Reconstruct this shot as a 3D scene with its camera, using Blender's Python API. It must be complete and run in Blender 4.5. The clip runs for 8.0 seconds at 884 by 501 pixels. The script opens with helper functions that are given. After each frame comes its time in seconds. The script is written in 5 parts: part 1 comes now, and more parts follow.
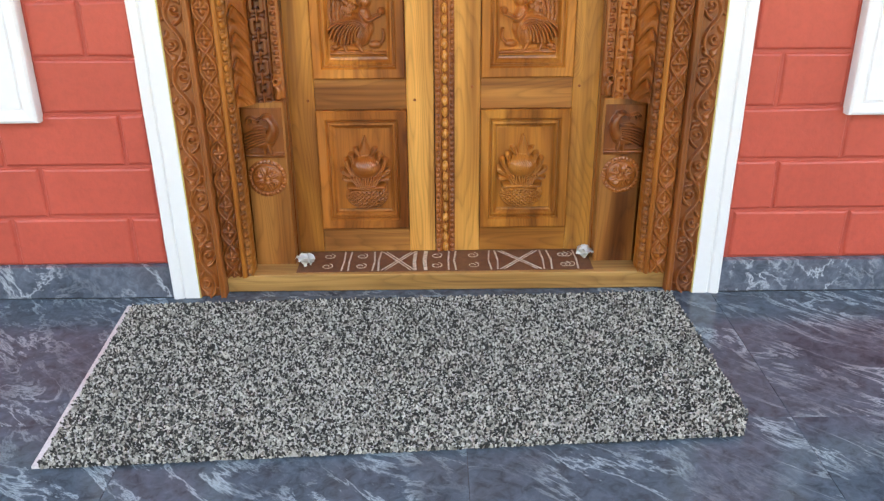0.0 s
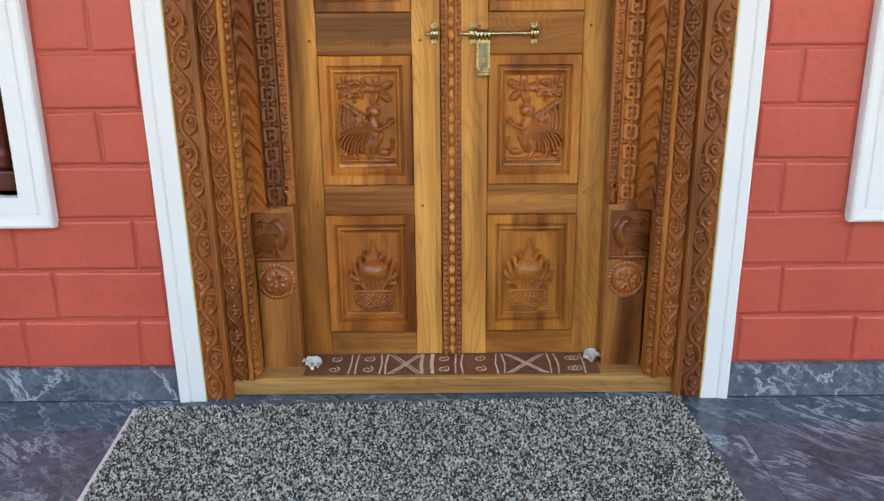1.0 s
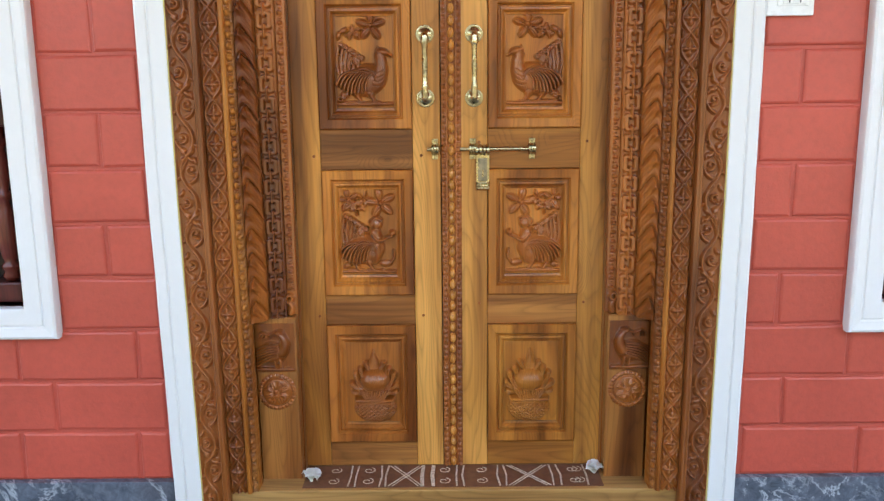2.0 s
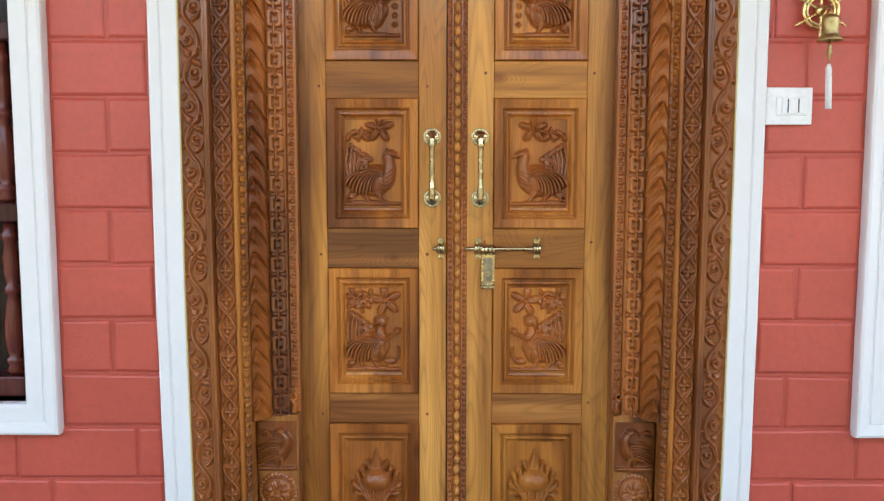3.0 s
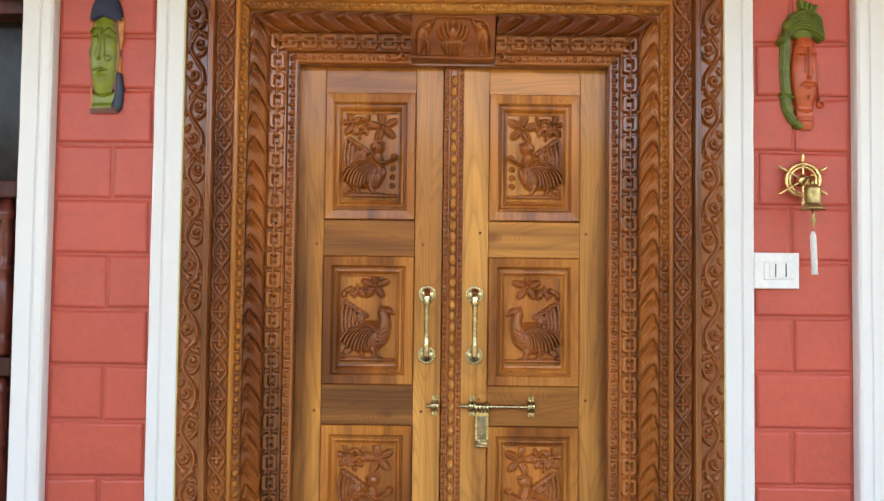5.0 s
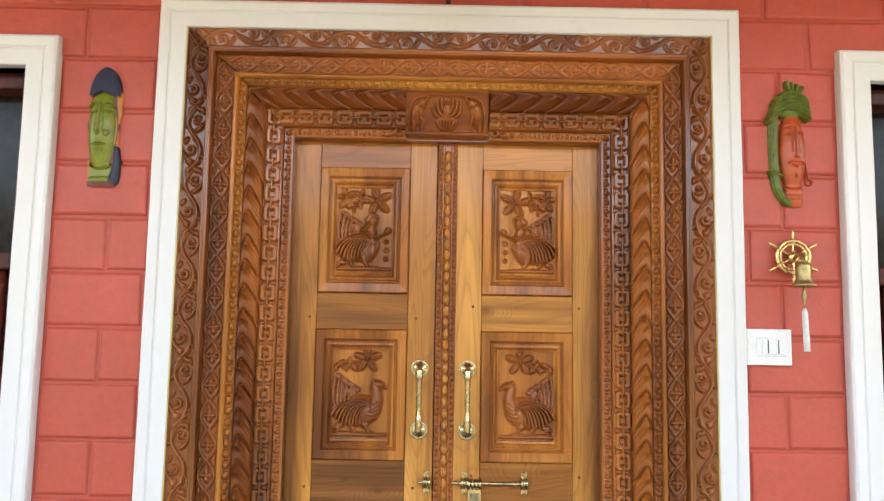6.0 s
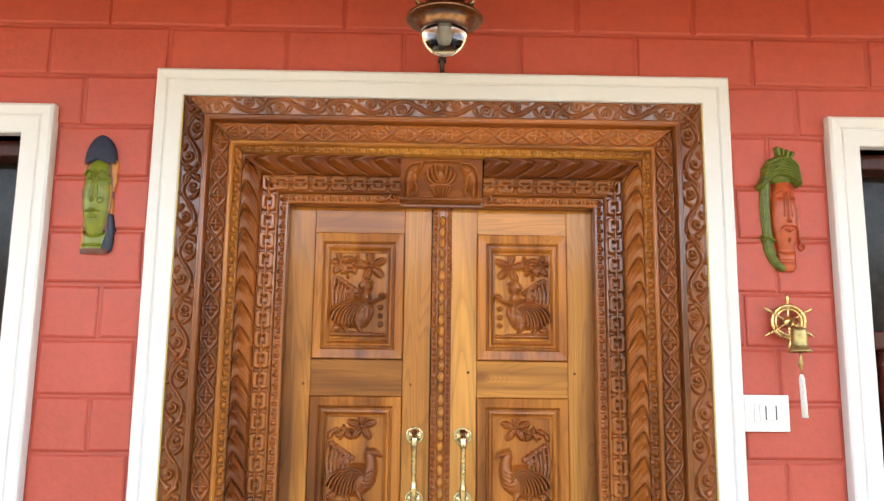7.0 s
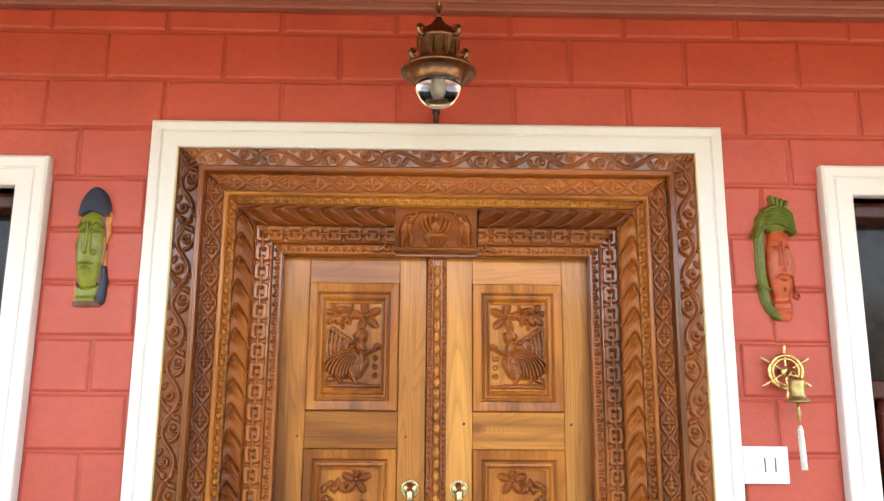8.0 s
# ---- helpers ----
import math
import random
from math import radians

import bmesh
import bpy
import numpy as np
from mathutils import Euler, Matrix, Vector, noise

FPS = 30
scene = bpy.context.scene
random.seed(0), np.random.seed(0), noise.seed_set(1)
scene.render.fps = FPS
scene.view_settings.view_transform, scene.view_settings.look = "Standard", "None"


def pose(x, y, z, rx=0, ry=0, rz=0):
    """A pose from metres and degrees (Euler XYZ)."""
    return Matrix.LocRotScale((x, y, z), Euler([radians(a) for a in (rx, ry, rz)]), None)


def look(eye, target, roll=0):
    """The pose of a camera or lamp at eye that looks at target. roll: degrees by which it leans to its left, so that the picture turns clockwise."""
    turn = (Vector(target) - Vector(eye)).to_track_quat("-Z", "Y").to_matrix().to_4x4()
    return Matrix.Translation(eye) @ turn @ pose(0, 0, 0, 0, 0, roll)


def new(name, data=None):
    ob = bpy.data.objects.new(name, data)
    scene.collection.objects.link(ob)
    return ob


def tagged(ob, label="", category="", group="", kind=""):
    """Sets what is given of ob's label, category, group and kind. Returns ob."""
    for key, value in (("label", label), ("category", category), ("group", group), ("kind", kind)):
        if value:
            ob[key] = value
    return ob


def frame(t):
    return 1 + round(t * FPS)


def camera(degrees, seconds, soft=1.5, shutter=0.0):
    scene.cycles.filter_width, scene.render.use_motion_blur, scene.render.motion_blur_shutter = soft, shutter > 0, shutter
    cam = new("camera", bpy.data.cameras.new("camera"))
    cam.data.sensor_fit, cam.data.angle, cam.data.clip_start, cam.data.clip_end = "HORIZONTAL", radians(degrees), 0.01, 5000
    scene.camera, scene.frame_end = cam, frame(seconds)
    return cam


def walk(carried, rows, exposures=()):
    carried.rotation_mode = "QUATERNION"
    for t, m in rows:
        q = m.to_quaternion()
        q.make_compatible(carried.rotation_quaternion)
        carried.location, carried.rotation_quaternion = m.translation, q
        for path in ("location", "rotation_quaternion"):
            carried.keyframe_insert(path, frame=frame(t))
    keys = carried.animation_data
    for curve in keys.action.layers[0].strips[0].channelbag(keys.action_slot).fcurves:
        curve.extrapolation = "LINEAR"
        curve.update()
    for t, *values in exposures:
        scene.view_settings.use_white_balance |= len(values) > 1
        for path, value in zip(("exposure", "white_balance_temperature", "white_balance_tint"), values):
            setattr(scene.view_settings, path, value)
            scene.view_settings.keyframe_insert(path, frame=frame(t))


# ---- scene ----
cam = camera(54.4, 8.0, soft=1.3)
PATH = [
    (0, (-0.023, -2.47, 1.243), (-0.013, -0.643, 0.43), -0.5),
    (0.5, (-0.018, -2.471, 1.267), (-0.02, -0.604, 0.549), -0.5),
    (1, (-0.022, -2.476, 1.28), (-0.027, -0.572, 0.67), -0.5),
    (1.5, (-0.012, -2.486, 1.302), (-0.021, -0.549, 0.803), -0.7),
    (3, (-0.026, -2.502, 1.377), (-0.039, -0.512, 1.176), 0.1),
    (3.5, (-0.025, -2.51, 1.395), (-0.036, -0.513, 1.283), 0.4),
    (4, (-0.038, -2.512, 1.414), (-0.041, -0.513, 1.384), 0.6),
    (4.5, (-0.031, -2.516, 1.451), (-0.036, -0.516, 1.477), 0.6),
    (6, (-0.025, -2.531, 1.509), (-0.015, -0.545, 1.745), 1.0),
    (6.5, (-0.028, -2.53, 1.532), (-0.007, -0.553, 1.834), 0.8),
    (7, (-0.034, -2.532, 1.556), (-0.007, -0.563, 1.908), 0.7),
    (7.5, (-0.031, -2.53, 1.582), (-0.004, -0.57, 1.977), 0.6),
    (8, (-0.029, -2.532, 1.598), (0.005, -0.58, 2.034), 0.4),
]
EXPOSURE = [(0.0, 4.05, 9200, 8), (0.5, 3.72, 8900, 7), (1.5, 3.74, 8100, 6), (3.5, 3.60, 8050, 6), (4.0, 3.53, 8300, 6), (4.5, 3.62, 8350, 6), (6.0, 3.85, 8500, 8), (8.0, 4.10, 8700, 10)]
walk(cam, [(t, look(eye, target, roll)) for t, eye, target, roll in PATH], EXPOSURE)

# ---- light ----
world = bpy.data.worlds.new("sky")
scene.world = world
world.use_nodes = True
wn, wl = world.node_tree.nodes, world.node_tree.links
wn.clear()
sky = wn.new("ShaderNodeTexSky")
sky.sky_type = "NISHITA"
sky.sun_disc = False
sky.sun_elevation = radians(66)
sky.sun_rotation = radians(20)
sky.dust_density = 2.5
sky.air_density = 0.9
bg = wn.new("ShaderNodeBackground")
bg.inputs["Strength"].default_value = 0.15
wo = wn.new("ShaderNodeOutputWorld")
wl.new(sky.outputs[0], bg.inputs[0])
wl.new(bg.outputs[0], wo.inputs[0])
sun = new("sun", bpy.data.lights.new("sun", "SUN"))
sun.data.energy, sun.data.angle, sun.data.color = 5.0, radians(0.6), (1.0, 0.94, 0.84)
sun.matrix_world = look((1.4, 3.9, 9.3), (0, 0, 0))

# ---- materials ----


def material(name):
    m = bpy.data.materials.new(name)
    m.use_nodes = True
    n, l = m.node_tree.nodes, m.node_tree.links
    return m, n, l, n["Principled BSDF"]


def mix_rgb(n, l, fac, a, b, mode="MIX"):
    x = n.new("ShaderNodeMix")
    x.data_type, x.blend_type = "RGBA", mode
    for sock, val in ((x.inputs[0], fac), (x.inputs[6], a), (x.inputs[7], b)):
        if hasattr(val, "links"):
            l.new(val, sock)
        else:
            sock.default_value = val if not isinstance(val, tuple) else (*val, 1)
    return x.outputs[2]


def math_node(n, l, op, a, b=0.0):
    x = n.new("ShaderNodeMath")
    x.operation = op
    for sock, val in ((x.inputs[0], a), (x.inputs[1], b)):
        if hasattr(val, "links"):
            l.new(val, sock)
        else:
            sock.default_value = val
    return x.outputs[0]


def ramp(n, l, fac, stops):
    r = n.new("ShaderNodeValToRGB")
    while len(r.color_ramp.elements) < len(stops):
        r.color_ramp.elements.new(0.5)
    for e, (p, c) in zip(r.color_ramp.elements, stops):
        e.position, e.color = p, (*c, 1) if isinstance(c, tuple) else (c, c, c, 1)
    l.new(fac, r.inputs[0])
    return r.outputs[0]


def coords(n, l, scale=(1, 1, 1), scatter=0.0):
    tc = n.new("ShaderNodeTexCoord")
    out = tc.outputs["Object"]
    if scatter:
        info = n.new("ShaderNodeObjectInfo")
        add = n.new("ShaderNodeVectorMath")
        add.operation = "MULTIPLY_ADD"
        l.new(info.outputs["Random"], add.inputs[0])
        add.inputs[1].default_value = (scatter, scatter * 0.7, scatter * 1.3)
        l.new(out, add.inputs[2])
        out = add.outputs[0]
    mp = n.new("ShaderNodeMapping")
    mp.inputs["Scale"].default_value = scale
    l.new(out, mp.inputs["Vector"])
    return mp.outputs[0]


def noise_tex(n, l, vec, scale, detail=4.0, rough=0.55, dist=0.0):
    x = n.new("ShaderNodeTexNoise")
    x.inputs["Scale"].default_value, x.inputs["Detail"].default_value = scale, detail
    x.inputs["Roughness"].default_value, x.inputs["Distortion"].default_value = rough, dist
    l.new(vec, x.inputs["Vector"])
    return x.outputs["Fac"]


def bump(n, l, height, strength, distance, bsdf):
    b = n.new("ShaderNodeBump")
    b.inputs["Strength"].default_value, b.inputs["Distance"].default_value = strength, distance
    l.new(height, b.inputs["Height"])
    l.new(b.outputs[0], bsdf.inputs["Normal"])


def wood(name, light, mid, dark, grain="z", rough=0.36, spread=0.7, coat=0.5, figure=0.55):
    """Varnished teak: sawn growth rings that run round knots, dark heart streaks, fine fibre, and a tone that differs from board to board."""
    m, n, l, b = material(name)

    def along(k):
        return {"z": (1, 1, k), "x": (k, 1, 1)}[grain]

    knot = n.new("ShaderNodeTexVoronoi")
    knot.inputs["Scale"].default_value = 3.2
    l.new(coords(n, l, along(0.5), 7.0), knot.inputs["Vector"])
    eye = ramp(n, l, knot.outputs["Distance"], [(0.0, 0.42), (0.05, 0.26), (0.16, 0.0)])
    field = noise_tex(n, l, coords(n, l, along(0.13), 7.0), 8.0, 1.6, 0.45, 0.35)
    rings = math_node(n, l, "FRACT", math_node(n, l, "MULTIPLY", math_node(n, l, "ADD", field, eye), 21.0))
    fibre = noise_tex(n, l, coords(n, l, along(0.02), 7.0), 150, 3, 0.6)
    broad = noise_tex(n, l, coords(n, l, along(0.22), 11.0), 4.5, 2.5, 0.5, 0.3)
    streak = noise_tex(n, l, coords(n, l, along(0.035), 4.0), 17.0, 3, 0.55, 0.3)
    base = ramp(n, l, broad, [(0.36, dark), (0.48, mid), (0.60, light)])
    line = ramp(n, l, rings, [(0.0, 0.60), (0.07, 0.74), (0.35, 1.02), (0.80, 1.08), (0.97, 0.82), (1.0, 0.60)])
    c = mix_rgb(n, l, figure, base, line, "MULTIPLY")
    c = mix_rgb(n, l, min(0.85, figure + 0.3), c, ramp(n, l, streak, [(0.34, (0.50, 0.42, 0.40)), (0.47, (0.95, 0.94, 0.93)), (0.64, (1.10, 1.12, 1.14))]), "MULTIPLY")
    c = mix_rgb(n, l, 0.55, c, ramp(n, l, fibre, [(0.3, 0.74), (0.6, 1.08)]), "MULTIPLY")
    c = mix_rgb(n, l, 1.0, c, ramp(n, l, knot.outputs["Distance"], [(0.0, (0.35, 0.27, 0.24)), (0.035, (0.55, 0.46, 0.42)), (0.075, (1.0, 1.0, 1.0))]), "MULTIPLY")
    info = n.new("ShaderNodeObjectInfo")
    tone = ramp(n, l, info.outputs["Random"], [(0.0, (1 - spread * 0.6,) * 3), (0.5, (1.0, 1.0, 1.0)), (1.0, (1 + spread * 0.45, 1 + spread * 0.42, 1 + spread * 0.3))])
    c = mix_rgb(n, l, 1.0, c, tone, "MULTIPLY")
    l.new(c, b.inputs["Base Color"])
    l.new(ramp(n, l, broad, [(0.3, rough - 0.05), (0.7, rough + 0.1)]), b.inputs["Roughness"])
    b.inputs["Coat Weight"].default_value = coat * 0.6
    worn = noise_tex(n, l, coords(n, l, (1, 1, 1), 2.0), 7.0, 4, 0.6)
    l.new(ramp(n, l, worn, [(0.3, 0.07), (0.7, 0.17)]), b.inputs["Coat Roughness"])
    b.inputs["Specular IOR Level"].default_value = 0.22
    bump(n, l, math_node(n, l, "ADD", fibre, math_node(n, l, "MULTIPLY", rings, 0.3)), 0.10, 0.002, b)
    return m


HONEY = ((0.56, 0.225, 0.044), (0.43, 0.150, 0.026), (0.25, 0.076, 0.015))
GOLD = ((0.62, 0.262, 0.056), (0.47, 0.180, 0.034), (0.27, 0.090, 0.018))
BROWN = ((0.42, 0.165, 0.042), (0.31, 0.110, 0.027), (0.18, 0.057, 0.014))
CUT = ((0.40, 0.116, 0.022), (0.295, 0.079, 0.014), (0.17, 0.041, 0.008))
TEAK_H = wood("teak_level", *HONEY, grain="x", spread=0.25)
PALE_V = wood("pale_teak_upright", (0.66, 0.300, 0.074), (0.55, 0.232, 0.052), (0.43, 0.165, 0.036), spread=0.1)
GOLD_V, GOLD_H = wood("golden_teak_upright", *GOLD, spread=0.2), wood("golden_teak_level", *GOLD, grain="x", spread=0.2)
BROWN_V, BROWN_H = wood("brown_teak_upright", *BROWN, spread=0.2), wood("brown_teak_level", *BROWN, grain="x", spread=0.2)
PANEL_GOLD = wood("golden_teak_panel", (0.60, 0.235, 0.045), (0.47, 0.160, 0.028), (0.29, 0.088, 0.016), spread=0.2)
PANEL_RED = wood("reddish_teak_panel", (0.40, 0.125, 0.024), (0.27, 0.078, 0.015), (0.13, 0.033, 0.008), spread=0.2)
PANEL = wood("teak_panel", (0.53, 0.185, 0.033), (0.40, 0.122, 0.020), (0.23, 0.062, 0.012), spread=0.3)
CARVED, CARVED_H = wood("teak_carved", *CUT, rough=0.3, spread=0.15, coat=1.2, figure=0.2), wood("teak_carved_level", *CUT, grain="x", rough=0.3, spread=0.15, coat=1.2, figure=0.2)
DARKWOOD = wood("teak_dark", (0.31, 0.090, 0.021), (0.225, 0.061, 0.014), (0.13, 0.033, 0.009), rough=0.3, spread=0.12, coat=0.9, figure=0.3)
SILLWOOD = wood("weathered_sill_teak", (0.44, 0.235, 0.080), (0.35, 0.175, 0.054), (0.20, 0.090, 0.025), grain="x", spread=0.1, coat=0.15)
MAROON = wood("maroon_window_wood", (0.115, 0.026, 0.022), (0.080, 0.018, 0.016), (0.045, 0.010, 0.010), rough=0.3, spread=0.2, coat=0.3)


def wall_paint(name, colour, rough=0.42, grain=0.35, blotch=1.0):
    m, n, l, b = material(name)
    vec = coords(n, l)
    a = noise_tex(n, l, vec, 2.3, 5, 0.6, 0.3)
    f = noise_tex(n, l, coords(n, l, (1, 1, 1), 3.0), 45, 4, 0.6)
    g = noise_tex(n, l, vec, 190, 2, 0.6)
    hi, lo = tuple(v * (1 + 0.10 * blotch) for v in colour), tuple(v * (1 - 0.14 * blotch) for v in colour)
    c = ramp(n, l, a, [(0.3, lo), (0.55, colour), (0.75, hi)])
    c = mix_rgb(n, l, 0.5 * blotch, c, ramp(n, l, f, [(0.3, 0.82), (0.6, 1.05)]), "MULTIPLY")
    l.new(c, b.inputs["Base Color"])
    l.new(ramp(n, l, f, [(0.3, rough - 0.06), (0.7, rough + 0.14)]), b.inputs["Roughness"])
    bump(n, l, math_node(n, l, "ADD", f, math_node(n, l, "MULTIPLY", g, 0.35)), grain, 0.004, b)
    return m


RED = wall_paint("red_wall_paint", (0.53, 0.081, 0.051), 0.4)
RED_JOINT = wall_paint("red_joint_paint", (0.48, 0.076, 0.050), 0.45)
WHITE = wall_paint("white_gloss_paint", (0.73, 0.722, 0.70), 0.34, 0.08, 0.15)
YELLOW = wall_paint("yellow_edge_paint", (0.60, 0.46, 0.14), 0.4, 0.1)
CEILING = wood("ceiling_wood", (0.44, 0.085, 0.028), (0.34, 0.064, 0.021), (0.22, 0.040, 0.014), grain="x", rough=0.4)
CORNICE = wall_paint("cornice_paint", (0.34, 0.115, 0.085), 0.4, 0.15)
PLASTIC = wall_paint("switch_plastic", (0.80, 0.80, 0.78), 0.25, 0.02, 0.1)
PAVING = wall_paint("yard_paving", (0.056, 0.043, 0.027), 0.9)
ROOM = wall_paint("room_paint", (0.16, 0.12, 0.09), 0.7)


def marble(name, tint=(0.80, 1.0, 1.02), polish=0.07):
    """Dark slate-blue and plum stone with slanting pale veins, polished."""
    m, n, l, b = material(name)
    vec = coords(n, l, (1, 1, 1), 5.0)
    cloud = noise_tex(n, l, vec, 2.6, 5, 0.6, 0.8)
    fine = noise_tex(n, l, vec, 30, 5, 0.65, 0.6)
    base = ramp(n, l, cloud, [(0.28, (0.040, 0.046, 0.060)), (0.48, (0.078, 0.087, 0.108)), (0.64, (0.072, 0.072, 0.086)), (0.8, (0.125, 0.136, 0.165))])
    base = mix_rgb(n, l, 0.7, base, ramp(n, l, fine, [(0.3, 0.45), (0.7, 1.7)]), "MULTIPLY")
    tc = n.new("ShaderNodeTexCoord")
    info = n.new("ShaderNodeObjectInfo")
    add = n.new("ShaderNodeVectorMath")
    add.operation = "MULTIPLY_ADD"
    l.new(info.outputs["Random"], add.inputs[0])
    add.inputs[1].default_value = (3.0, 5.0, 2.0)
    l.new(tc.outputs["Object"], add.inputs[2])
    mp = n.new("ShaderNodeMapping")
    mp.vector_type = "TEXTURE"
    mp.inputs["Rotation"].default_value = (0.0, radians(25), radians(-42))
    mp.inputs["Scale"].default_value = (5.0, 1.0, 1.4)
    l.new(add.outputs[0], mp.inputs["Vector"])
    v = noise_tex(n, l, mp.outputs[0], 8.0, 7, 0.68, 0.5)
    ridge = math_node(n, l, "ABSOLUTE", math_node(n, l, "SUBTRACT", v, 0.5))
    vein = ramp(n, l, ridge, [(0.0, 1.0), (0.010, 0.55), (0.030, 0.0)])
    patch = ramp(n, l, noise_tex(n, l, vec, 4.0, 3, 0.5), [(0.44, 0.15), (0.62, 1.0)])
    vein = math_node(n, l, "MULTIPLY", vein, patch)
    c = mix_rgb(n, l, math_node(n, l, "MULTIPLY", vein, 0.8), base, (0.42, 0.43, 0.46))
    c = mix_rgb(n, l, 1.0, c, tint, "MULTIPLY")
    l.new(c, b.inputs["Base Color"])
    l.new(ramp(n, l, fine, [(0.3, polish), (0.7, polish + 0.1)]), b.inputs["Roughness"])
    b.inputs["Specular IOR Level"].default_value = 0.32
    return m


STONE = marble("polished_stone")
# floor stone again; the light on its upright face is put into the tint
SKIRT = marble("skirting_stone_lit", (1.25, 1.3, 1.3), 0.16)
GROUT = wall_paint("dark_grout", (0.03, 0.03, 0.035), 0.7)


def metal(name, colour, rough, stain=0.5):
    m, n, l, b = material(name)
    vec = coords(n, l)
    a = noise_tex(n, l, vec, 60, 4, 0.6)
    dark = tuple(v * (1 - stain) for v in colour)
    l.new(ramp(n, l, a, [(0.3, dark), (0.6, colour)]), b.inputs["Base Color"])
    l.new(ramp(n, l, a, [(0.3, rough + 0.15), (0.7, rough)]), b.inputs["Roughness"])
    b.inputs["Metallic"].default_value = 1.0
    return m


BRASS = metal("polished_brass", (0.82, 0.60, 0.26), 0.22, 0.4)
OLDBRASS = metal("aged_brass", (0.60, 0.49, 0.27), 0.22, 0.55)
BRONZE = metal("dark_bronze", (0.34, 0.27, 0.15), 0.22, 0.6)
BELLBRASS = metal("dull_bell_brass", (0.50, 0.37, 0.16), 0.38, 0.4)
COPPER = metal("aged_copper", (0.33, 0.185, 0.105), 0.26, 0.5)
SILVER = metal("pale_reflector", (0.90, 0.82, 0.68), 0.2, 0.2)
IRON = metal("dark_iron", (0.10, 0.08, 0.07), 0.45, 0.4)


def plain(name, colour, rough=0.5, scale=30.0, vary=0.2, coat=0.0):
    m, n, l, b = material(name)
    a = noise_tex(n, l, coords(n, l), scale, 4, 0.6)
    l.new(ramp(n, l, a, [(0.3, tuple(v * (1 - vary) for v in colour)), (0.7, tuple(min(1, v * (1 + vary)) for v in colour))]), b.inputs["Base Color"])
    b.inputs["Roughness"].default_value = rough
    b.inputs["Coat Weight"].default_value = coat
    bump(n, l, a, 0.15, 0.002, b)
    return m


def glass(name, rough=0.0):
    m, n, l, b = material(name)
    b.inputs["Base Color"].default_value = (1, 1, 1, 1)
    b.inputs["Transmission Weight"].default_value, b.inputs["Roughness"].default_value = 1.0, rough
    b.inputs["IOR"].default_value = 1.45
    return m


GLASS = glass("clear_glass")
# opaque pane: the dim room behind is put into its near-black colour
DARKPANE = plain("dim_room_pane", (0.018, 0.013, 0.012), 0.16, 25, 0.5)
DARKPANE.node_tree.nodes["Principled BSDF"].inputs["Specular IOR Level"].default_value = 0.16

# ---- mesh helpers ----


def mesh_ob(name, mesh, mat, parent=None, smooth=False):
    mats = mat if isinstance(mat, (list, tuple)) else [mat]
    for x in mats:
        mesh.materials.append(x)
    if smooth:
        mesh.shade_smooth()
    ob = new(name, mesh)
    ob.parent = parent
    return ob


def part(name, bm, mat, parent, label="", smooth=False):
    """One bmesh as one mesh object under a thing or a part."""
    mesh = bpy.data.meshes.new(name)
    bm.to_mesh(mesh)
    bm.free()
    ob = mesh_ob(name, mesh, mat, parent, smooth)
    return tagged(ob, label)


def empty(name, at=(0, 0, 0), **tags):
    ob = new(name)
    ob.location = at
    ob.empty_display_size = 0.05
    return tagged(ob, **tags)


def add_box(bm, x0, x1, y0, y1, z0, z1, bevel=0.0, seg=1):
    got = bmesh.ops.create_cube(bm, size=1.0)
    m = Matrix.Translation(((x0 + x1) / 2, (y0 + y1) / 2, (z0 + z1) / 2)) @ Matrix.Diagonal((abs(x1 - x0), abs(y1 - y0), abs(z1 - z0), 1))
    bmesh.ops.transform(bm, matrix=m, verts=got["verts"])
    if bevel:
        edges = list({e for v in got["verts"] for e in v.link_edges})
        bmesh.ops.bevel(bm, geom=edges, offset=bevel, segments=seg, affect="EDGES", profile=0.5)
    return bm


def box(x0, x1, y0, y1, z0, z1, bevel=0.0, seg=1):
    return add_box(bmesh.new(), x0, x1, y0, y1, z0, z1, bevel, seg)


def add_tube(bm, pts, radii, n=12, closed=False):
    """A tube of changing radius along points."""
    pts = [Vector(p) for p in pts]
    rings = []
    for i, p in enumerate(pts):
        if closed:
            d = pts[(i + 1) % len(pts)] - pts[i - 1]
        else:
            d = pts[min(i + 1, len(pts) - 1)] - pts[max(i - 1, 0)]
        d.normalize()
        side = d.cross(Vector((0, 0, 1)) if abs(d.z) < 0.9 else Vector((0, 1, 0))).normalized()
        up = side.cross(d)
        r = radii[i] if isinstance(radii, (list, tuple)) else radii
        rings.append([bm.verts.new(p + r * (math.cos(a) * side + math.sin(a) * up)) for a in (2 * math.pi * k / n for k in range(n))])
    for i in range(len(rings) - (0 if closed else 1)):
        a, b = rings[i], rings[(i + 1) % len(rings)]
        for k in range(n):
            bm.faces.new((a[k], a[(k + 1) % n], b[(k + 1) % n], b[k]))
    if not closed:
        bm.faces.new(rings[0][::-1])
        bm.faces.new(rings[-1])
    return bm


